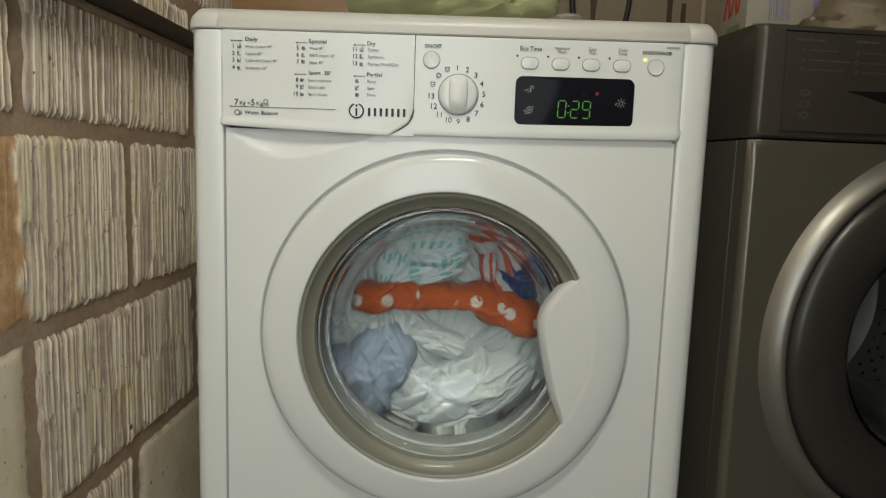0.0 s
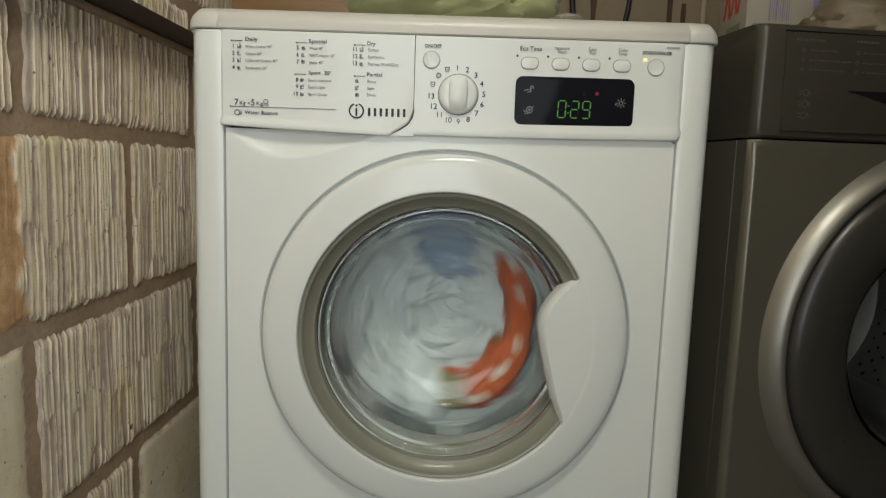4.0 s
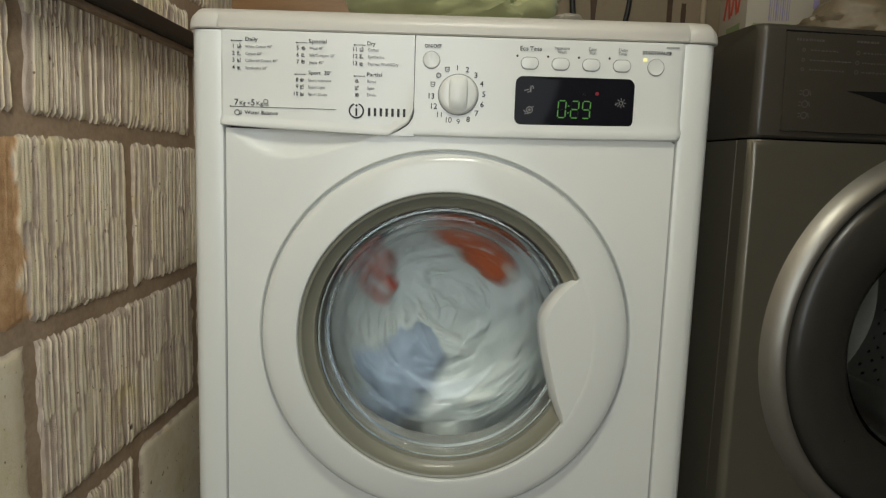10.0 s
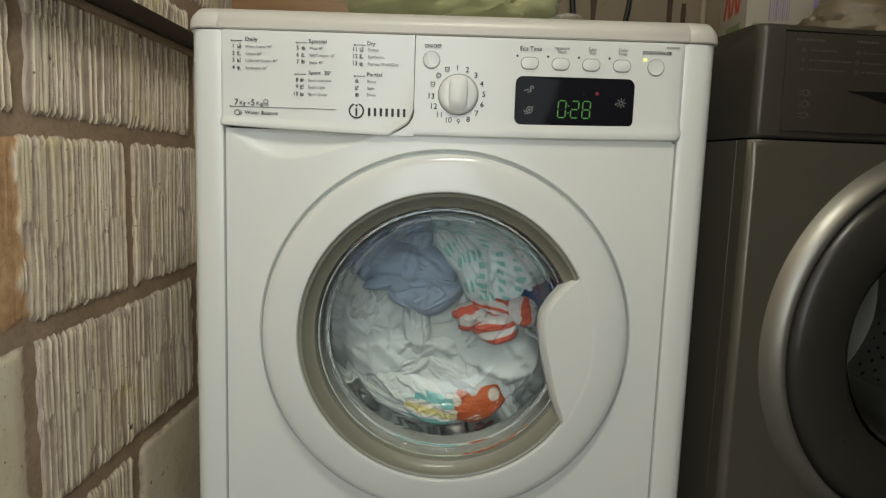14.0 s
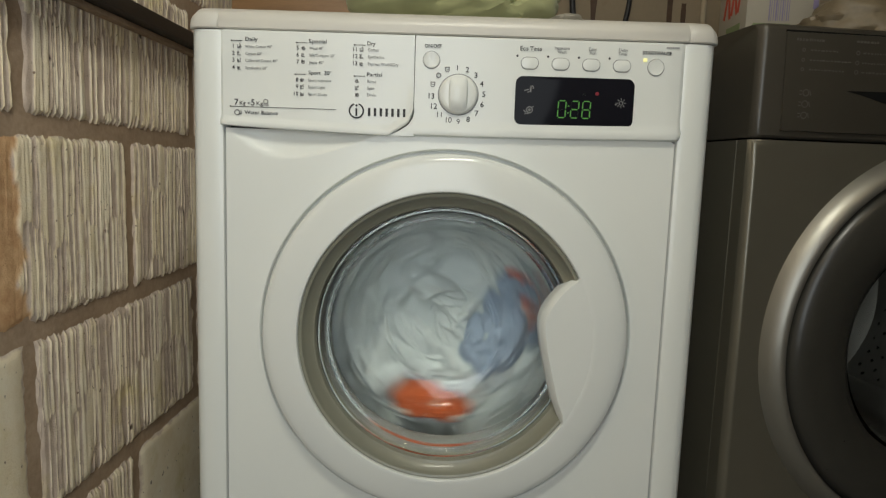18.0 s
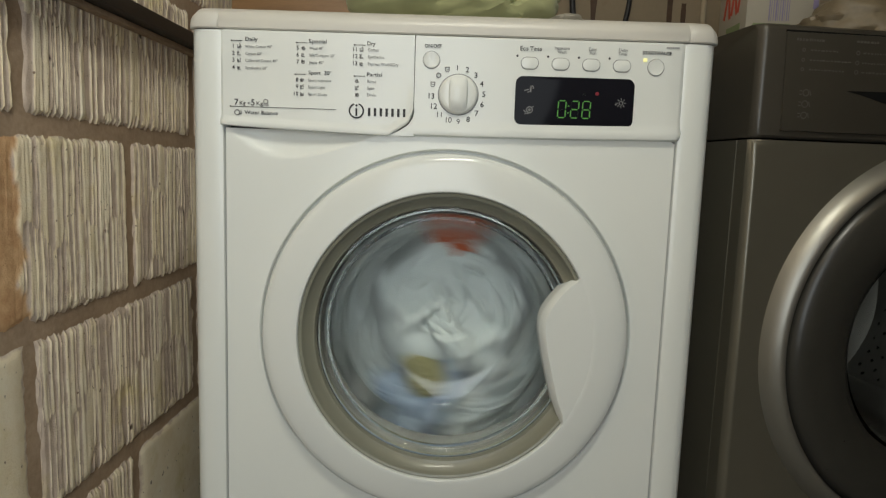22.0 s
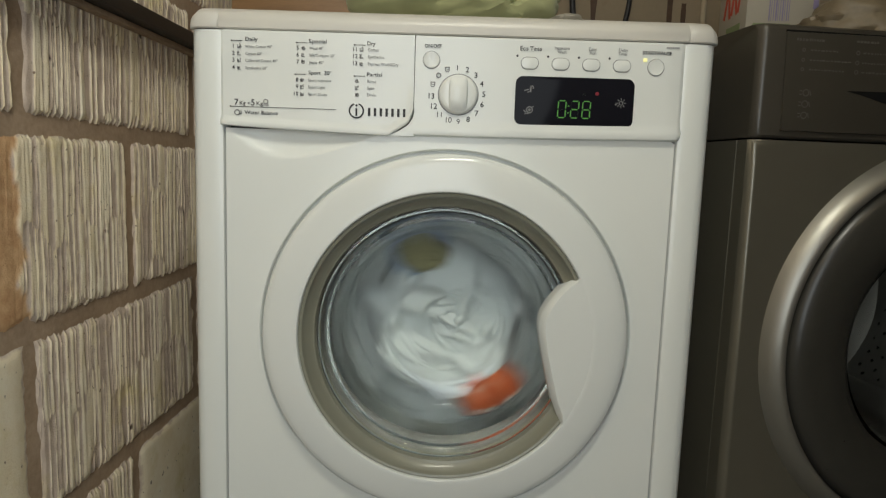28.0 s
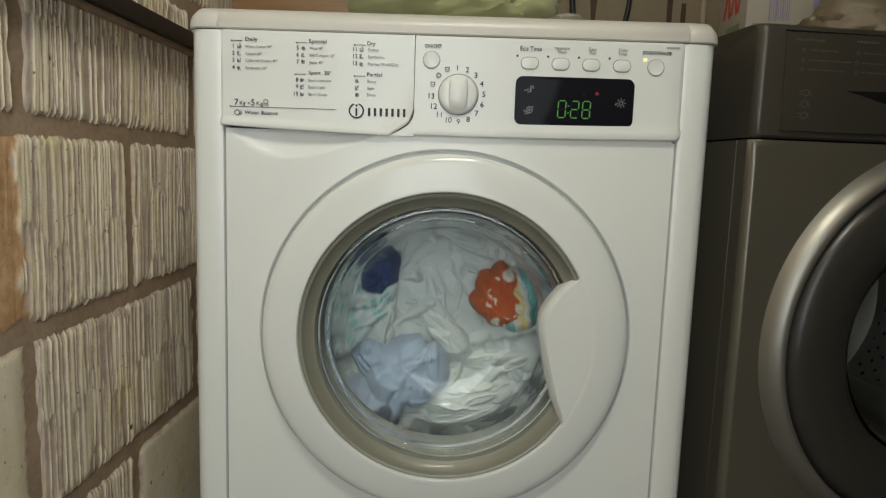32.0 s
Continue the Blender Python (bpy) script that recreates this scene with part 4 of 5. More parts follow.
def crumple_bm(a, b, depth, seed, folds=1.0, sub=5, stretch=(1.0, 1.0, 1.0)):
    """A bundled piece of cloth: broad lumps, long soft folds and pinched creases. a: half width, b: half height."""
    bm = bmesh.new()
    bmesh.ops.create_icosphere(bm, subdivisions=sub, radius=1.0)
    rng = random.Random(seed)
    o = Vector((rng.uniform(0, 50), rng.uniform(0, 50), rng.uniform(0, 50)))
    ang = rng.uniform(0, math.pi)
    fx, fz = math.cos(ang), math.sin(ang)
    for v in bm.verts:
        p = v.co.copy()
        q = Vector((p.x * stretch[0], p.y * stretch[1], p.z * stretch[2]))
        w = noise.noise_vector(q * 0.9 + o) * 0.7
        lump = noise.noise(q * 0.9 + o * 1.3) * 0.20
        c1 = min(1.0, abs(noise.noise(q * 1.15 + w + o * 0.7)) * 3.2) ** 0.55
        c2 = min(1.0, abs(noise.noise(q * 2.1 + w * 1.5 + o * 2.1)) * 3.2) ** 0.6
        gate = max(0.0, min(1.0, 0.45 + 2.4 * noise.noise(q * 1.0 + o * 3.1)))
        along = (p.x * fx + p.z * fz) * 2.4 + w.x * 2.6 + w.z * 1.6
        soft = (1 - abs(math.sin(along * 1.7)) ** 0.7) * 0.10 * gate + math.sin(along * 5.3 + w.y * 4) * 0.012 * (1 - gate)
        c3 = min(1.0, abs(noise.noise(q * 3.7 + w * 2.0 + o * 1.7)) * 3.5) ** 0.6
        d = 1 + lump + folds * (soft - 0.18 * (1 - c1) - 0.10 * gate * (1 - c2) - 0.04 * (1 - gate) * (1 - c3) + 0.012 * noise.noise(q * 5.5 + w * 3 + o))
        v.co = Vector((p.x * a * d, p.y * depth * (1 + 1.5 * (d - 1)), p.z * b * d))
    return bm


def crumple_sheet(n, seed, sx, sz, span=4, stiffness=0.16, steps=90, inner=4, band=0.085):
    """A unit square of cloth pushed together until it buckles into folds: points held at their distances, with some stiffness."""
    rng = np.random.RandomState(seed)
    g = np.linspace(-0.5, 0.5, n)
    X, Z = np.meshgrid(g, g)
    Y = np.zeros_like(X)
    for k in range(14):
        a, f = rng.uniform(0, np.pi), rng.uniform(1.0, 5.0)
        Y += np.sin(2 * np.pi * f * (X * np.cos(a) + Z * np.sin(a)) + rng.uniform(0, 6.28) + 1.5 * np.sin(5 * X + 3 * Z + k)) * rng.uniform(0.3, 1) / f
    Y *= 0.045 / np.abs(Y).max()
    P = np.stack([X, Y, Z], -1).reshape(-1, 3).copy()
    J, I = np.meshgrid(np.arange(n), np.arange(n), indexing="ij")
    links = []
    for dj, di, stiff in ((0, 1, 1.0), (1, 0, 1.0), (1, 1, 0.5), (1, -1, 0.5), (0, span, stiffness), (span, 0, stiffness)):
        for phase in (0, 1):
            key = (J // max(dj, 1)) % 2 if dj else (I // di) % 2
            m = (J + dj < n) & (I + di < n) & (I + di >= 0) & (key == phase)
            links.append(((J * n + I)[m], ((J + dj) * n + I + di)[m], stiff, math.hypot(di, dj) / (n - 1)))
    cx = cz = 1.0
    for s in range(steps):
        t = min(1.0, (s + 1) / (steps * 0.8))
        nx, nz = 1 + (sx - 1) * t, 1 + (sz - 1) * t
        P[:, 0] *= nx / cx
        P[:, 2] *= nz / cz
        cx, cz = nx, nz
        for _ in range(inner):
            for a, b, stiff, rest in links:
                d = P[b] - P[a]
                length = np.sqrt((d * d).sum(1)) + 1e-9
                c = d * (stiff * 0.5 * (length - rest) / length)[:, None]
                if stiff < 0.45:
                    c *= (length < rest)[:, None]
                P[a] += c
                P[b] -= c
            P[:, 1] *= 1 - 0.10 * np.minimum(1.5, np.abs(P[:, 1]) / (band / 2)) ** 3
        P[:, 0] = np.clip(P[:, 0], -0.51 * nx, 0.51 * nx)
        P[:, 2] = np.clip(P[:, 2], -0.51 * nz, 0.51 * nz)
    P[:, 0] /= 0.5 * sx
    P[:, 2] /= 0.5 * sz
    return P


SHEET_N = 74
SQUEEZE = [(3, 0.70, 0.80, 4), (8, 0.80, 0.72, 5), (15, 0.84, 0.76, 5), (21, 0.66, 0.78, 4), (33, 0.76, 0.84, 5)]
SHEETS = [crumple_sheet(SHEET_N, *k[:3], span=k[3]) for k in SQUEEZE]


def drape(a, b, depth, seed, relief=1.0, step=1, crease=0.038):
    """A bunched face of cloth: a buckled sheet rounded off and tucked back at its rim. a, b: half width and height. Gives points, quads and flat places."""
    n = SHEET_N
    keep = np.arange(0, n, step)
    P = SHEETS[seed % len(SHEETS)].reshape(n, n, 3)[np.ix_(keep, keep)].reshape(-1, 3).copy()
    n = len(keep)
    if seed % 3 == 1:
        P[:, 0] *= -1
    if seed % 5 > 2:
        P[:, 2] *= -1
    x, z = np.clip(P[:, 0], -1, 1), np.clip(P[:, 2], -1, 1)
    dx, dz = x * np.sqrt(1 - z * z * 0.45), z * np.sqrt(1 - x * x * 0.45)
    rho = np.sqrt(dx * dx + dz * dz)
    rng = random.Random(seed)
    th = np.arctan2(dz, dx)
    rim = sum(rng.uniform(0.3, 1) / k * np.sin(k * th + rng.uniform(0, 6.28)) for k in (2, 3, 4, 5, 7)) * 0.24
    calm = 0.25 + 0.60 * np.clip(0.5 + sum(np.sin(rng.uniform(2, 5) * dx + rng.uniform(-4, 4) * dz + rng.uniform(0, 6.28)) for k in range(3)) * 0.4, 0, 1)
    relief = relief * calm
    _, sx, sz, _ = SQUEEZE[seed % len(SHEETS)]
    size = a / sx + b / sz
    fold = np.zeros_like(dx)
    lead = rng.uniform(0, 3.14)
    for k in range(9):
        px, pz, ang = rng.uniform(-0.8, 0.8), rng.uniform(-0.8, 0.8), rng.gauss(lead, 0.55)
        u = (dx - px) * math.cos(ang) + (dz - pz) * math.sin(ang)
        v = (dz - pz) * math.cos(ang) - (dx - px) * math.sin(ang) - rng.uniform(-0.5, 0.5) * u * u
        tall = rng.uniform(0.35, 1.0) * (-1 if rng.random() < 0.3 else 1) * np.exp(-(u / rng.uniform(0.45, 1.1)) ** 4)
        fold += tall * np.where(v > 0, np.exp(-v / 0.45), -0.45 * np.exp(v / 0.14))
    y = P[:, 1] * size * relief * 0.5 - fold * (a + b) * crease + depth * (-0.55 + 0.25 * rho ** 2 + 1.4 * np.maximum(0, rho - 0.62) ** 2 * 4)
    verts = np.stack([dx * a * 1.08 * (1 + rim * rho), y, dz * b * 1.08 * (1 + rim * rho)], -1)
    faces = [(j * n + i, j * n + i + 1, (j + 1) * n + i + 1, (j + 1) * n + i) for j in range(n - 1) for i in range(n - 1)]
    g = np.linspace(-0.5, 0.5, n) * size
    flat = np.zeros((n * n, 3), dtype=np.float32)
    flat[:, 0], flat[:, 2] = np.tile(g, n), np.repeat(g, n)
    return verts, faces, flat


def cloth_object(name, pieces, material):
    """One garment out of one or more draped faces."""
    verts, faces, flats, base = [], [], [], 0
    for v, f, fl in pieces:
        verts.append(v)
        faces += [tuple(c + base for c in q) for q in f]
        flats.append(fl)
        base += len(v)
    me = bpy.data.meshes.new(name)
    me.from_pydata(np.concatenate(verts).tolist(), [], faces)
    at = me.attributes.new("cloth", "FLOAT_VECTOR", "POINT")
    at.data.foreach_set("vector", np.concatenate(flats).astype(np.float32).ravel())
    for p in me.polygons:
        p.use_smooth = True
    me.materials.append(material)
    ob = new(name, me)
    thick = ob.modifiers.new("thickness", "SOLIDIFY")
    thick.thickness, thick.offset = 0.0016, 0.0
    ob.modifiers.new("smooth", "SUBSURF").levels = 1
    ob.modifiers["smooth"].render_levels = 1
    return ob


def bundle(name, a, b, depth, seed, material, relief=1.0):
    return cloth_object(name, [drape(a, b, depth, seed, relief)], material)


def heap(name, lobes, seed, material, relief=0.5):
    """A garment crammed together: overlapping folds (right, up and back of its middle, half length, half width, swell, turn in degrees)."""
    pieces = []
    for k, (x, z, y, a, b, depth, turn) in enumerate(lobes):
        v, f, fl = drape(a, b, depth, seed + 3 * k, relief, 2, 0.080)
        c, s = math.cos(radians(turn)), math.sin(radians(turn))
        v = np.stack([x + v[:, 0] * c - v[:, 2] * s, y + v[:, 1], z + v[:, 0] * s + v[:, 2] * c], -1)
        pieces.append((v, f, fl + np.array([0.07 * k, 0.0, 0.05 * k])))
    return cloth_object(name, pieces, material)


def crammed(a, b, count, seed, long=0.62, lead=0.0, spread=50):
    """Folds of varied length and turn, packed over an oval of half width a and half height b."""
    rng = random.Random(seed)
    lobes = [(0.0, 0.0, 0.016, a * 0.98, b * 0.98, 0.040, rng.uniform(-20, 20))]
    for k in range(count):
        t = radians(137.5 * k + rng.uniform(-25, 25))
        r = math.sqrt((k + 0.4) / count) * 0.74
        size = rng.uniform(0.75, 1.2)
        lobes.append((a * r * math.cos(t), b * r * math.sin(t), rng.uniform(-0.012, 0.018) + 0.012 * r, a * long * size, b * long * 0.52 * rng.uniform(0.8, 1.3), 0.022 * size, lead + rng.gauss(0, spread)))
    return lobes


HUB = Vector((DOOR_X, 0.0, DOOR_Z))
# the drum's turn, in degrees clockwise as seen from the front
TURN_A = [(0, 230), (0.2, 238), (0.4, 287), (0.6, 340), (0.8, 420), (1, 490), (1.4, 580), (1.6, 622), (2, 700), (2.2, 780), (2.4, 855), (2.8, 973), (3, 1030), (3.3, 1165), (3.5, 1240),
          (5.5, 2062), (6, 2250), (6.3, 2375), (6.7, 2505), (7, 2630), (7.6, 2863), (8, 3035), (8.4, 3180), (9, 3445), (9.2, 3510), (9.6, 3670), (10, 3833), (10.4, 3960), (10.8, 4150),
          (11, 4220), (11.6, 4460), (12, 4560), (12.3, 4600), (12.6, 4612), (12.9, 4614)]
TURN_B = [(15.1, 4614), (15.5, 4570), (16, 4415), (16.5, 4219), (17, 4026), (17.4, 3879), (18, 3637), (18.6, 3407), (19, 3197), (19.6, 2899), (20, 2709), (20.6, 2384), (21, 2162),
          (21.6, 1869), (22, 1664), (22.6, 1346), (23, 1149), (23.6, 844), (24, 619), (24.6, 307), (25, 119), (25.4, -99), (27.5, -1168), (28, -1432), (28.6, -1729), (29, -1944),
          (29.6, -2248), (30, -2434), (30.4, -2596), (31, -2813), (31.3, -2896), (31.6, -2946), (31.8, -2970), (32, -2983)]
TURN_T = [k[0] for k in TURN_A + TURN_B]
TURN_V = [k[1] for k in TURN_A + TURN_B]
TIMES = [k / 10 for k in range(321)]


def turn_at(t):
    return float(np.interp(t, TURN_T, TURN_V))


def drum_track(places):
    """Places (seconds, degrees from the drum's mark, mm from its axis, depth mm, lean): a piece keeps its place in the turning drum and shifts slowly in it. Gives rows for walk()."""
    ts = [k[0] for k in places]
    us = [k[2] * math.sin(radians(k[1])) for k in places]
    vs = [k[2] * math.cos(radians(k[1])) for k in places]
    rows = []
    for t in TIMES:
        a = radians(turn_at(t))
        u, v = float(np.interp(t, ts, us)), float(np.interp(t, ts, vs))
        y, lean = float(np.interp(t, ts, [k[3] for k in places])), float(np.interp(t, ts, [k[4] for k in places]))
        x, z = u * math.cos(a) + v * math.sin(a), -u * math.sin(a) + v * math.cos(a)
        rows.append((t, pose(HUB.x + x / 1000, y / 1000, HUB.z + z / 1000, 0, math.degrees(a) + lean, 0)))
    return rows


TRACKS = []


def garment(name, a, b, depth, seed, material, label, category, places, relief=1.0):
    ob = bundle(name, a, b, depth, seed, material, relief)
    tagged(ob, label, category, "laundry in the drum")
    TRACKS.append((ob, places))
    return ob


# the white wash: one large bundle, smaller ones packed round it, a sheet behind
garment("white_bedsheet", 0.225, 0.225, 0.11, 5, M_CREAM, "white cotton bedsheet packed at the back of the drum", "sheet", [(0, 40, 6, 204, 0), (18.5, 40, 6, 204, 0), (20, 40, 6, 232, 0), (30.3, 40, 6, 232, 0), (31.2, 40, 6, 204, 0), (32, 40, 6, 204, 0)])


def heaped(name, lobes, seed, material, label, category, places, relief=0.75):
    ob = heap(name, lobes, seed, material, relief)
    tagged(ob, label, category, "laundry in the drum")
    TRACKS.append((ob, places))


heaped("white_towel", crammed(0.112, 0.100, 16, 11, 0.50, 20, 50), 11, M_WHITE, "crumpled white towel tumbling in the drum", "towel",
       [(0, 40, 30, 140, 0), (12.9, 40, 30, 142, 0), (15.1, 40, 30, 142, 0), (19.5, 150, 20, 117, 30), (30.4, 150, 20, 117, 30), (32, 100, 20, 140, 0)], 0.4)
for k, (deg, r, a, b, y, seed, lean) in enumerate(((20, 120, 0.094, 0.072, 143, 21, 20), (82, 124, 0.092, 0.072, 146, 22, 90), (140, 122, 0.096, 0.072, 147, 23, 150), (205, 122, 0.092, 0.074, 144, 24, 200),
                                                   (262, 124, 0.094, 0.072, 142, 25, 265), (318, 122, 0.092, 0.072, 145, 26, 320))):
    heaped("white_garment", crammed(a, b, 8, seed, 0.58, 0, 55), seed, M_WHITE if k % 2 else M_CREAM, "crumpled white cotton garment in the drum", "garment",
           [(0, deg, r, y, lean), (18.5, deg, r, y, lean), (20, deg, r + 10, y + 52, lean), (30.3, deg, r + 10, y + 52, lean), (31.2, deg, r, y, lean), (32, deg, r, y, lean)])

for k in range(6):
    deg = 50 + 60 * k
    heaped("white_garment", crammed(0.100, 0.062, 6, 121 + k, 0.60, 0, 45), 121 + k, M_CREAM if k % 2 else M_WHITE, "crumpled white cotton garment pressed to the rim of the drum", "garment",
           [(0, deg, 152, 158, deg), (18.5, deg, 152, 158, deg), (20, deg, 158, 190, deg), (30.3, deg, 158, 190, deg), (31.2, deg, 152, 158, deg), (32, deg, 152, 158, deg)])

heaped("blue_shirt", [(0.000, 0.000, 0.004, 0.064, 0.040, 0.030, -14), (0.026, -0.032, -0.001, 0.046, 0.026, 0.022, 12), (-0.048, 0.018, 0.004, 0.036, 0.032, 0.024, 40), (0.004, 0.040, 0.006, 0.034, 0.024, 0.020, 62),
                      (0.018, 0.004, -0.006, 0.052, 0.014, 0.015, -28), (-0.022, -0.012, -0.004, 0.034, 0.013, 0.014, 24)], 31, M_BLUE, "pale blue cotton shirt tumbling in the drum", "shirt",
       [(0, 0, 134, 118, 40), (1, 0, 112, 118, 40), (2, -14, 108, 118, 30), (3, -10, 118, 136, 30), (6, 0, 114, 118, 20), (7, 20, 110, 116, 20), (8, 4, 106, 116, 20), (10, -17, 106, 116, 40), (12, -16, 98, 114, 60), (12.9, 26, 80, 112, 66),
        (15.1, 26, 80, 112, 66), (16.5, 6, 98, 116, 60), (17, 26, 96, 116, 60), (18.2, 74, 84, 116, 50), (18.9, 72, 86, 118, 40), (19.6, -29, 126, 138, 40), (30.3, -29, 126, 138, 40), (30.9, -5, 124, 132, 40),
        (31.3, 16, 86, 112, 40), (31.6, -40, 98, 110, 40), (32, -42, 114, 110, 40)])
heaped("mint_towel", [(0.022, -0.010, 0.000, 0.046, 0.048, 0.026, 8), (-0.034, 0.002, -0.004, 0.050, 0.017, 0.018, 108), (-0.058, 0.022, 0.000, 0.046, 0.016, 0.016, 124), (-0.004, 0.042, 0.006, 0.062, 0.026, 0.020, -8),
                      (-0.014, -0.030, -0.005, 0.030, 0.013, 0.013, 120)], 41, M_MINT, "white towel with mint green checks", "towel",
       [(0, 113, 94, 114, -318), (0.8, 113, 94, 158, -318), (11.6, 104, 92, 158, -300), (12.5, 108, 96, 112, -294), (15.1, 108, 96, 112, -294), (16.2, 101, 95, 158, -294), (19.6, 84, 98, 200, -250), (30.4, 30, 109, 200, -15), (31.4, 25, 118, 158, 0), (31.8, 30, 126, 118, 0), (32, 25, 126, 116, 0)])
garment("navy_garment", 0.036, 0.029, 0.024, 51, M_NAVY, "small navy blue cotton garment", "garment",
        [(0, 190, 118, 112, 0), (0.9, 190, 118, 150, 0), (11.8, 146, 125, 150, 0), (12.5, 146, 126, 112, 0), (15.1, 146, 126, 112, 0), (16.2, 146, 118, 150, 0), (19.6, 22, 106, 200, 0), (30.5, 22, 106, 200, 0), (31.6, 50, 122, 135, 0), (31.9, 48, 114, 110, 0), (32, 46, 113, 110, 0)])
heaped("striped_top", [(-0.030, 0.006, 0.002, 0.022, 0.018, 0.016, 20), (0.004, -0.012, -0.004, 0.030, 0.019, 0.018, 8), (0.040, 0.010, 0.000, 0.022, 0.024, 0.018, 70), (0.012, 0.014, 0.004, 0.034, 0.014, 0.014, -20)],
       61, M_REDWHITE, "red and white striped top", "top",
       [(0, 175, 108, 110, 20), (1, 175, 106, 124, 20), (3, 160, 120, 132, 0), (8, 110, 124, 122, 0), (9.4, 91, 86, 106, 0), (10, 70, 122, 108, 0), (10.4, 90, 100, 106, 0), (11.2, 67, 95, 106, 0), (12, 30, 122, 106, 0), (12.3, 42, 95, 104, 0),
        (12.5, 72, 40, 102, 20), (12.7, 158, 66, 101, 60), (15.1, 158, 66, 101, 60), (16.5, 66, 114, 106, 0), (17.5, 43, 112, 114, 0), (18.5, 40, 124, 124, 0), (19.4, 60, 112, 116, 0), (20.2, 60, 112, 205, 0), (32, 60, 112, 205, 0)])
garment("rainbow_top", 0.046, 0.031, 0.026, 71, M_RAINBOW, "white top with teal and yellow stripes", "top",
        [(0, 250, 120, 170, 0), (12.1, 250, 124, 170, 0), (12.4, 252, 140, 130, -100), (15.1, 252, 140, 130, -100), (16.2, 250, 118, 165, 0), (19.6, 232, 118, 205, 0), (30.2, 178, 118, 205, 0), (30.5, 176, 118, 165, 0), (31.0, 176, 126, 128, 0), (31.5, 178, 116, 112, 0), (32, 179, 102, 109, 0)])
garment("straw_vest", 0.036, 0.030, 0.026, 81, M_YELLOW, "small straw-yellow cotton garment in the drum", "garment",
        [(0, 170, 112, 124, 0), (3.5, 165, 115, 124, 0), (6, 170, 108, 150, 0), (15.1, 170, 105, 150, 0), (18.6, 340, 84, 150, 0), (19.2, 332, 92, 120, 0), (30.2, 330, 92, 120, 0), (30.8, 330, 80, 155, 0), (32, 330, 80, 155, 0)])

# the orange garment: a long limp strip, in seven pieces that bend against one another
orange = thing("orange_leggings", tuple(HUB), "orange patterned baby leggings twisting in the drum", "leggings")
ORANGE_FOLDS = []
for k in range(7):
    fold = bundle("fold", 0.037, (0.023, 0.022, 0.019, 0.018, 0.023, 0.028, 0.025)[k], 0.024, 91 + k, M_ORANGE, 0.6)
    fold.parent = orange
    at = fold.data.attributes["cloth"]
    at.data.foreach_set("vector", np.array([(v.co.x + 0.05 * k, v.co.z + 0.118, 0.0) for v in fold.data.vertices], dtype=np.float32).ravel())
    ORANGE_FOLDS.append(fold)
# two ends and the middle as seen in the drum window, mm right and up of the axis
STRIP = [(0.0, -112, 21, 25, 26, 112, -2), (0.5, 34, 76, 76, 8, 59, -76), (1.0, -8, -110, -85, -76, -130, -8), (1.5, -115, 42, -68, 93, 25, 17), (2.0, 76, 34, 93, -34, 25, -85),
         (2.5, -76, -93, -101, -25, -85, 42), (3.0, -17, 125, 34, 51, 59, -34), (3.5, -51, -101, -101, -34, -101, 51), (6.0, 51, -101, -51, -85, -125, -8), (7.0, -34, -101, -93, -59, -110, 34),
         (8.0, -110, -25, -110, 25, -93, 76), (9.0, -118, 0, -76, 76, 34, 110), (10.0, 8, 122, 42, 101, 68, 76)]
STRIP_LATE = [(11.0, 51, 122, 101, 85, 118, 25), (12.0, -17, 101, 42, 110, 85, 59), (12.5, 90, -30, 100, -58, 90, -85), (12.9, 40, -138, 50, -140, 62, -132), (15.1, 40, -138, 50, -140, 62, -132)]


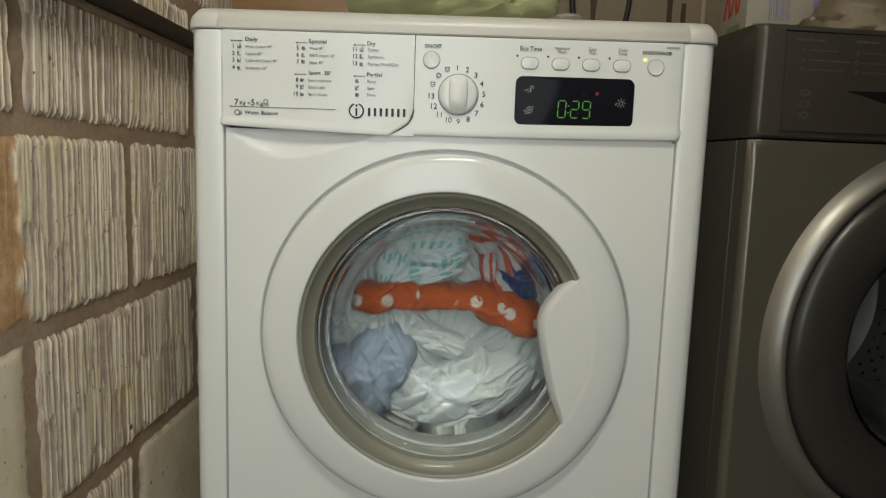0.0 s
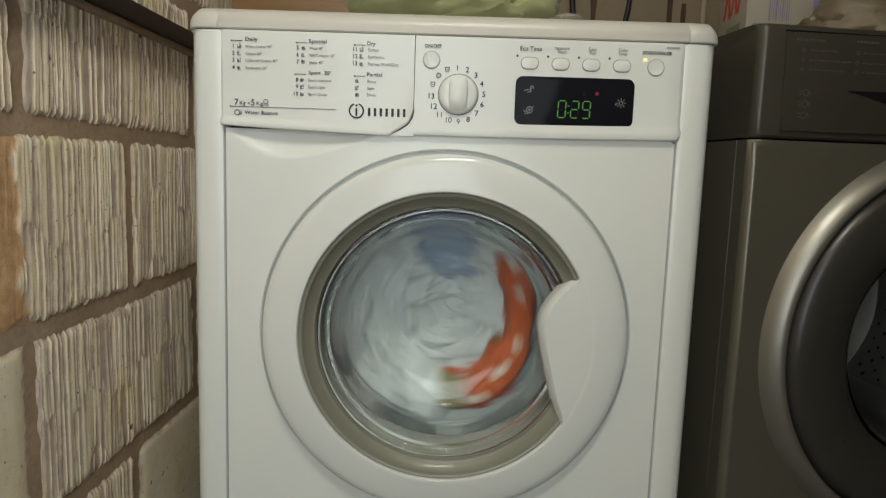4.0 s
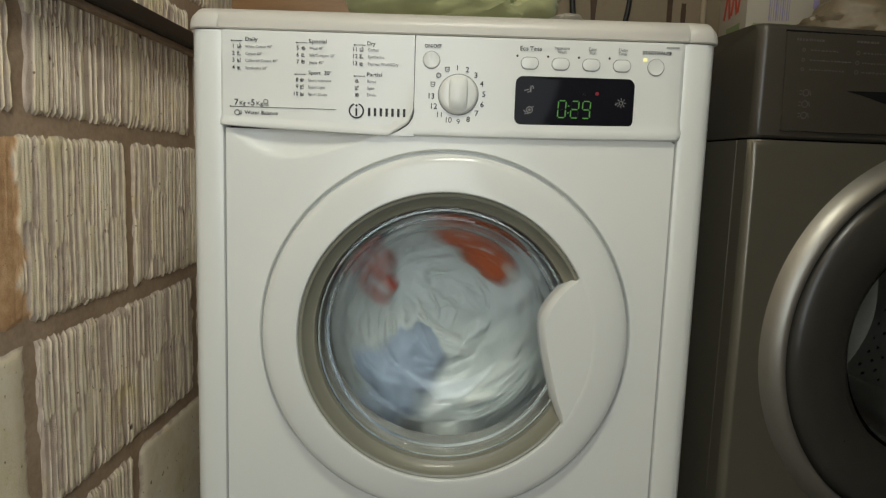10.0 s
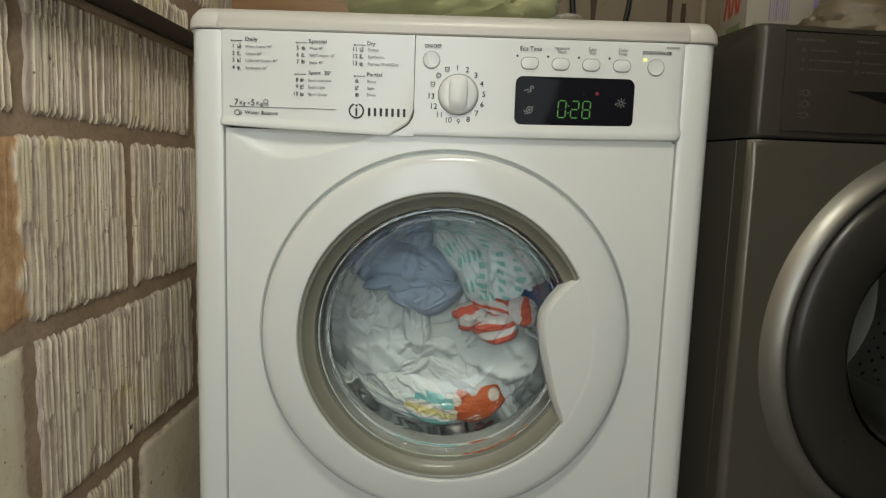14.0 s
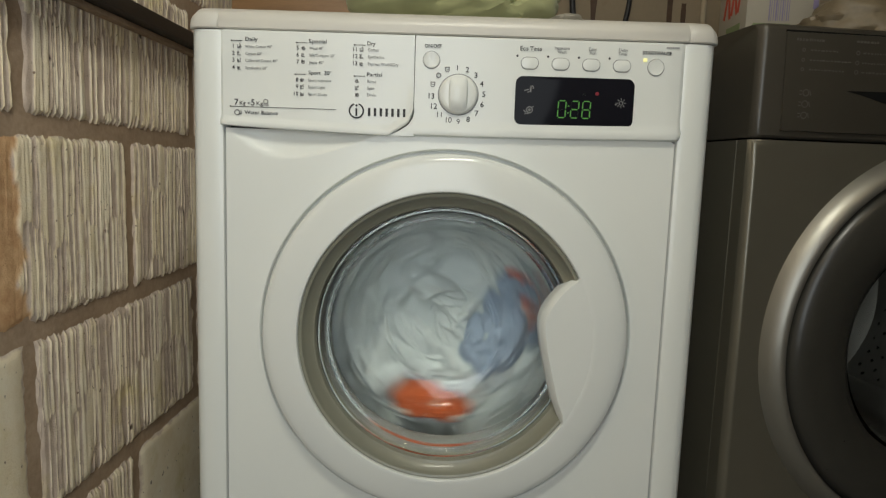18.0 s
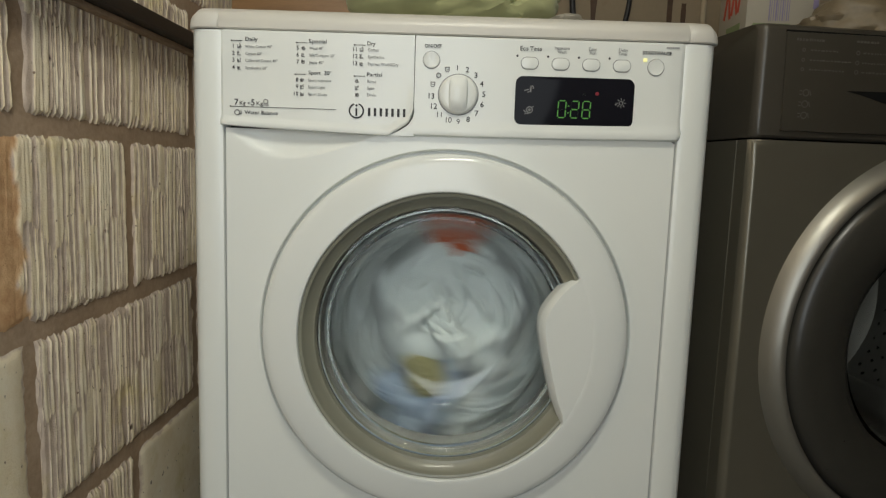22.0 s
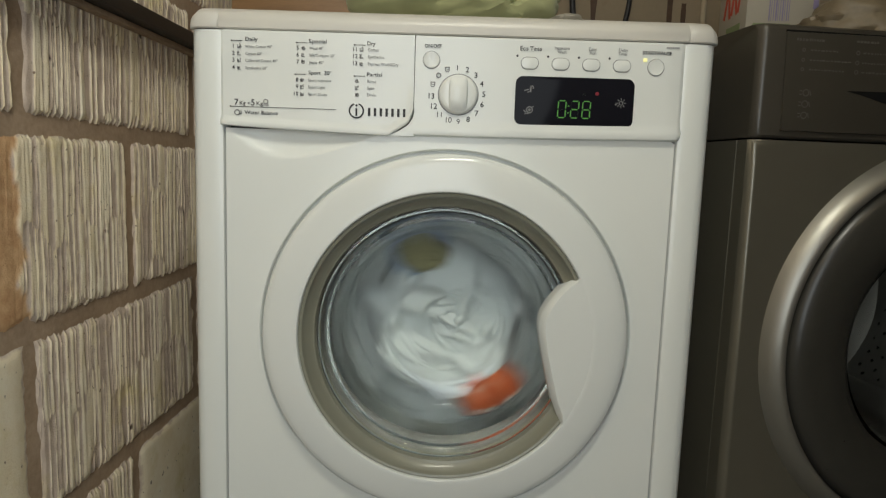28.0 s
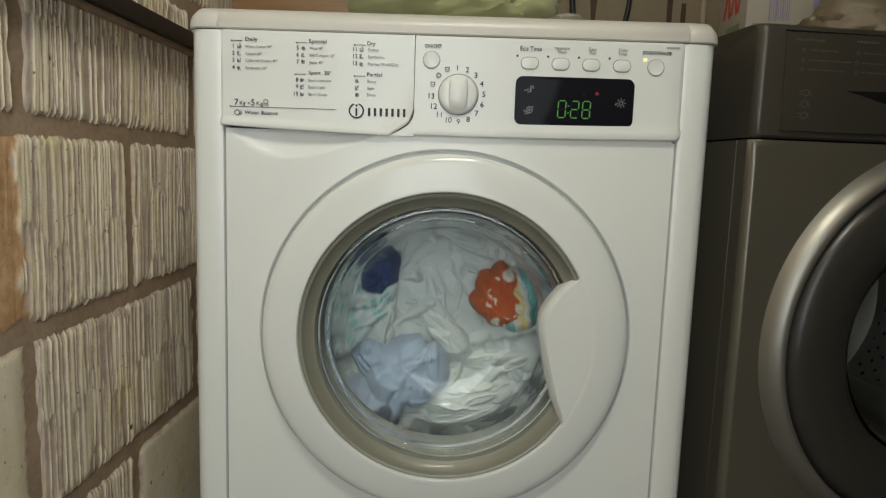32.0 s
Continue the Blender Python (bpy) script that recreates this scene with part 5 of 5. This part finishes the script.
def strip_rows():
    knots = []
    for t, *p in STRIP + STRIP_LATE:
        a = radians(turn_at(t))
        knots.append([t] + [c for x, z in zip(p[::2], p[1::2]) for c in (x * math.cos(a) - z * math.sin(a), x * math.sin(a) + z * math.cos(a))])
    for t, r, w, mid, bunch in ((16.5, 124, 8, 151, 0), (18.4, 126, 9, 151, 0), (19.4, 120, 10, 149, 15), (20.2, 124, 9, 141, 26), (30.3, 126, 9, 139, 26), (30.8, 120, 7, 143, 20), (31.3, 100, 6, 156, 5), (32.0, 76, 7, 172, 0)):
        # bunched: the middle is pulled in towards the axis
        knots.append([t] + [c for d, q in ((-w, r + 6), (0, r - bunch), (w, r + 6)) for c in (q * math.sin(radians(mid + d)), q * math.cos(radians(mid + d)))])
    knots = np.array(knots)
    out = [[] for _ in ORANGE_FOLDS]
    for t in TIMES:
        a = radians(turn_at(t))
        A, B, C = [np.array([np.interp(t, knots[:, 0], knots[:, 1 + 2 * j]), np.interp(t, knots[:, 0], knots[:, 2 + 2 * j])]) for j in range(3)]
        for k in range(len(out)):
            s = 0.06 + 0.88 * k / (len(out) - 1)
            P = A * (1 - s) * (1 - 2 * s) + B * 4 * s * (1 - s) + C * s * (2 * s - 1)
            D = A * (4 * s - 3) + B * (4 - 8 * s) + C * (4 * s - 1)
            x, z = P[0] * math.cos(a) + P[1] * math.sin(a), -P[0] * math.sin(a) + P[1] * math.cos(a)
            lean = math.degrees(a) - math.degrees(math.atan2(D[1], D[0]))
            if out[k]:
                while lean - out[k][-1][2] > 180:
                    lean -= 360
                while lean - out[k][-1][2] < -180:
                    lean += 360
            depth = np.interp(t, [0, 3.5, 5.5, 9, 10, 11, 12, 12.7, 15.1, 16.5, 18, 20, 30.3, 31, 32], [104, 105, 109, 109, 113, 119, 118, 132, 132, 114, 114, 115, 115, 109, 105])
            out[k].append((t, pose(x / 1000, float(depth) / 1000 + 0.002 * (k % 2), z / 1000, 0, lean, 0), lean))
    return [[(t, m) for t, m, _ in rows] for rows in out]
# ------------------------------------------------------------------ things on and behind the machines
M_GREENTOWEL = cloth("sage_green_terry", (0.33, 0.34, 0.18), 500)
M_CARD = surface("white_card", (0.37, 0.34, 0.28), 0.6, vary=0.05)
M_REDPRINT = surface("red_print", (0.45, 0.06, 0.03), 0.6)
M_VIOLET = surface("violet_print", (0.22, 0.19, 0.33), 0.6)
M_GREENPRINT = surface("green_print", (0.20, 0.26, 0.12), 0.6)
M_CABLE = surface("black_cable", (0.02, 0.02, 0.022), 0.5)
M_BAGFILL = cloth("beige_cloth", (0.50, 0.42, 0.30), 500)
M_BAG = surface("pale_plastic_bag", (0.20, 0.158, 0.10), 0.5, vary=0.25, scale=14, coat=0.0)

garment_towel = part("folded_towel", crumple_bm(0.150, 0.052, 0.11, 301, 0.5, 5, (1.6, 1, 1)), M_GREENTOWEL)
tagged(garment_towel, "crumpled sage green towel lying on the white worktop", "towel")
garment_towel.location = (0.012, 0.20, 0.893)
tissue = part("tissue", crumple_bm(0.022, 0.006, 0.03, 302, 1.0, 3), M_CARD)
tagged(tissue, "scrap of white tissue on the worktop edge", "tissue")
tissue.location = (0.135, 0.055, 0.8495)

board = thing("wooden_board", (-0.20, 0.50, 0.845), "brown wooden board lying on the worktop", "board")
part("plank", box_bm(-0.215, 0.045, -0.01, 0.01, 0.0, 0.22, 0.004), M_BROWNWOOD, board)


def cable(points, r, name, label):
    cu = bpy.data.curves.new(name, "CURVE")
    cu.dimensions, cu.bevel_depth, cu.bevel_resolution = "3D", r, 3
    sp = cu.splines.new("NURBS")
    sp.points.add(len(points) - 1)
    for q, c in zip(sp.points, points):
        q.co = (*c, 1)
    sp.use_endpoint_u, sp.order_u = True, 3
    tmp = bpy.data.objects.new(name, cu)
    scene.collection.objects.link(tmp)
    me = bpy.data.meshes.new_from_object(tmp.evaluated_get(bpy.context.evaluated_depsgraph_get()))
    bpy.data.objects.remove(tmp)
    me.materials.append(M_CABLE)
    ob = new(name, me)
    return tagged(ob, label, "cable")


cable([(0.275, 0.845, 1.30), (0.272, 0.845, 1.06), (0.290, 0.842, 1.02), (0.295, 0.80, 0.90), (0.30, 0.78, 0.40)], 0.007, "power_cable", "thick black power cable hanging down the back wall")
cable([(0.425, 0.850, 1.30), (0.415, 0.850, 1.08), (0.402, 0.850, 1.02), (0.39, 0.84, 0.85), (0.40, 0.80, 0.30)], 0.006, "flex", "black appliance flex on the back wall")

# carton on the graphite machine
carton = thing("carton", (0.480, 0.36, 0.85), "white card carton with printed red and violet marks", "carton")
part("box", box_bm(0.0, 0.118, 0.0, 0.112, 0.0, 0.21, 0.0015), M_CARD, carton)
for k, w in enumerate((1.6, 0.7, 1.2, 2.2, 0.7, 1.0, 1.8, 0.7, 1.4, 0.8)):
    x = 0.0365 + 0.0036 * k
    part("printed_bar", box_bm(x, x + w / 1000, -0.0006, 0.0, 0.080, 0.17), M_VIOLET, carton)
for x0, x1, z0, z1 in ((0.012, 0.072, 0.0725, 0.0755), (0.0105, 0.012, 0.030, 0.0740), (0.072, 0.0732, 0.030, 0.0740)):
    part("printed_frame", box_bm(x0, x1, -0.0006, 0.0, z0, z1), M_GREENPRINT, carton)
for z, w in ((0.0660, 0.055), (0.0600, 0.055), (0.0540, 0.040), (0.0480, 0.055), (0.0420, 0.030)):
    part("printed_line", box_bm(0.0150, 0.0150 + w, -0.0006, 0.0, z, z + 0.0016), M_INKGREY, carton)
part("printed_edge", box_bm(0.108, 0.1165, -0.0006, 0.0, 0.100, 0.20), M_VIOLET, carton)
for k, (y, z, t) in enumerate(((0.030, 0.120, 12), (0.044, 0.118, -14), (0.056, 0.120, 10), (0.070, 0.116, -10), (0.084, 0.118, 14))):
    bm = box_bm(-0.0006, 0.0, -0.0036, 0.0036, -0.021, 0.021)
    bmesh.ops.transform(bm, verts=bm.verts[:], matrix=Matrix.Translation((0, y, z)) @ Matrix.Rotation(radians(t), 4, "X"))
    part("printed_stroke", bm, M_REDPRINT, carton)
part("printed_patch", box_bm(-0.0006, 0.0, 0.022, 0.075, 0.052, 0.080), M_GREENPRINT, carton)

# pale conduit and dried brown drips on the back wall
conduit = part("conduit", lathe_bm([(0.006, 0.0), (0.006, 1.0)], 16), M_BAGFILL)
conduit.matrix_world = pose(0.590, BACK_Y - 0.0075, 0.6, 90, 0, 0)
tagged(conduit, "thin beige painted conduit running up the back wall", "conduit")


def drip(x, z0, z1, w, seed):
    rng = random.Random(seed)
    left, right = [], []
    for k in range(13):
        z = z0 + (z1 - z0) * k / 12
        half = w * (0.30 + 0.70 * min(1.0, k / 5)) * rng.uniform(0.75, 1.15)
        left.append((x - half, z))
        right.append((x + half, z))
    part("stain", prism_bm(left + right[::-1], BACK_Y - 0.0012, BACK_Y + 0.001), M_STAIN, bpy.data.objects["wall_back"])


M_STAIN = surface("brown_stain", (0.085, 0.045, 0.024), 0.6, vary=0.3, scale=40)
drip(0.512, 0.985, 1.35, 0.010, 1)
drip(0.545, 0.980, 1.08, 0.006, 2)
drip(0.330, 1.010, 1.30, 0.012, 3)

bag = part("plastic_bag", crumple_bm(0.115, 0.06, 0.09, 311, 0.5, 5), M_BAG)
tagged(bag, "pale translucent plastic bag of beige cloth", "bag")
bag.location = (0.645, 0.30, 0.895)


# ------------------------------------------------------------------ what moves
def motions():
    for ob, places in TRACKS:
        walk(ob, drum_track(places))
    for ob, rows in zip(ORANGE_FOLDS, strip_rows()):
        walk(ob, rows)
    walk(drum, [(t, pose(HUB.x, 0, HUB.z, 0, turn_at(t), 0)) for t in TIMES])
    # the clock counts down from 29 to 28 minutes: the last segment comes forward and shows
    walk(last_lit, [(0.0, pose(0, 0.0015, 0)), (13.6, pose(0, 0.0015, 0)), (13.7, pose(0, 0, 0)), (32.0, pose(0, 0, 0))])


motions()
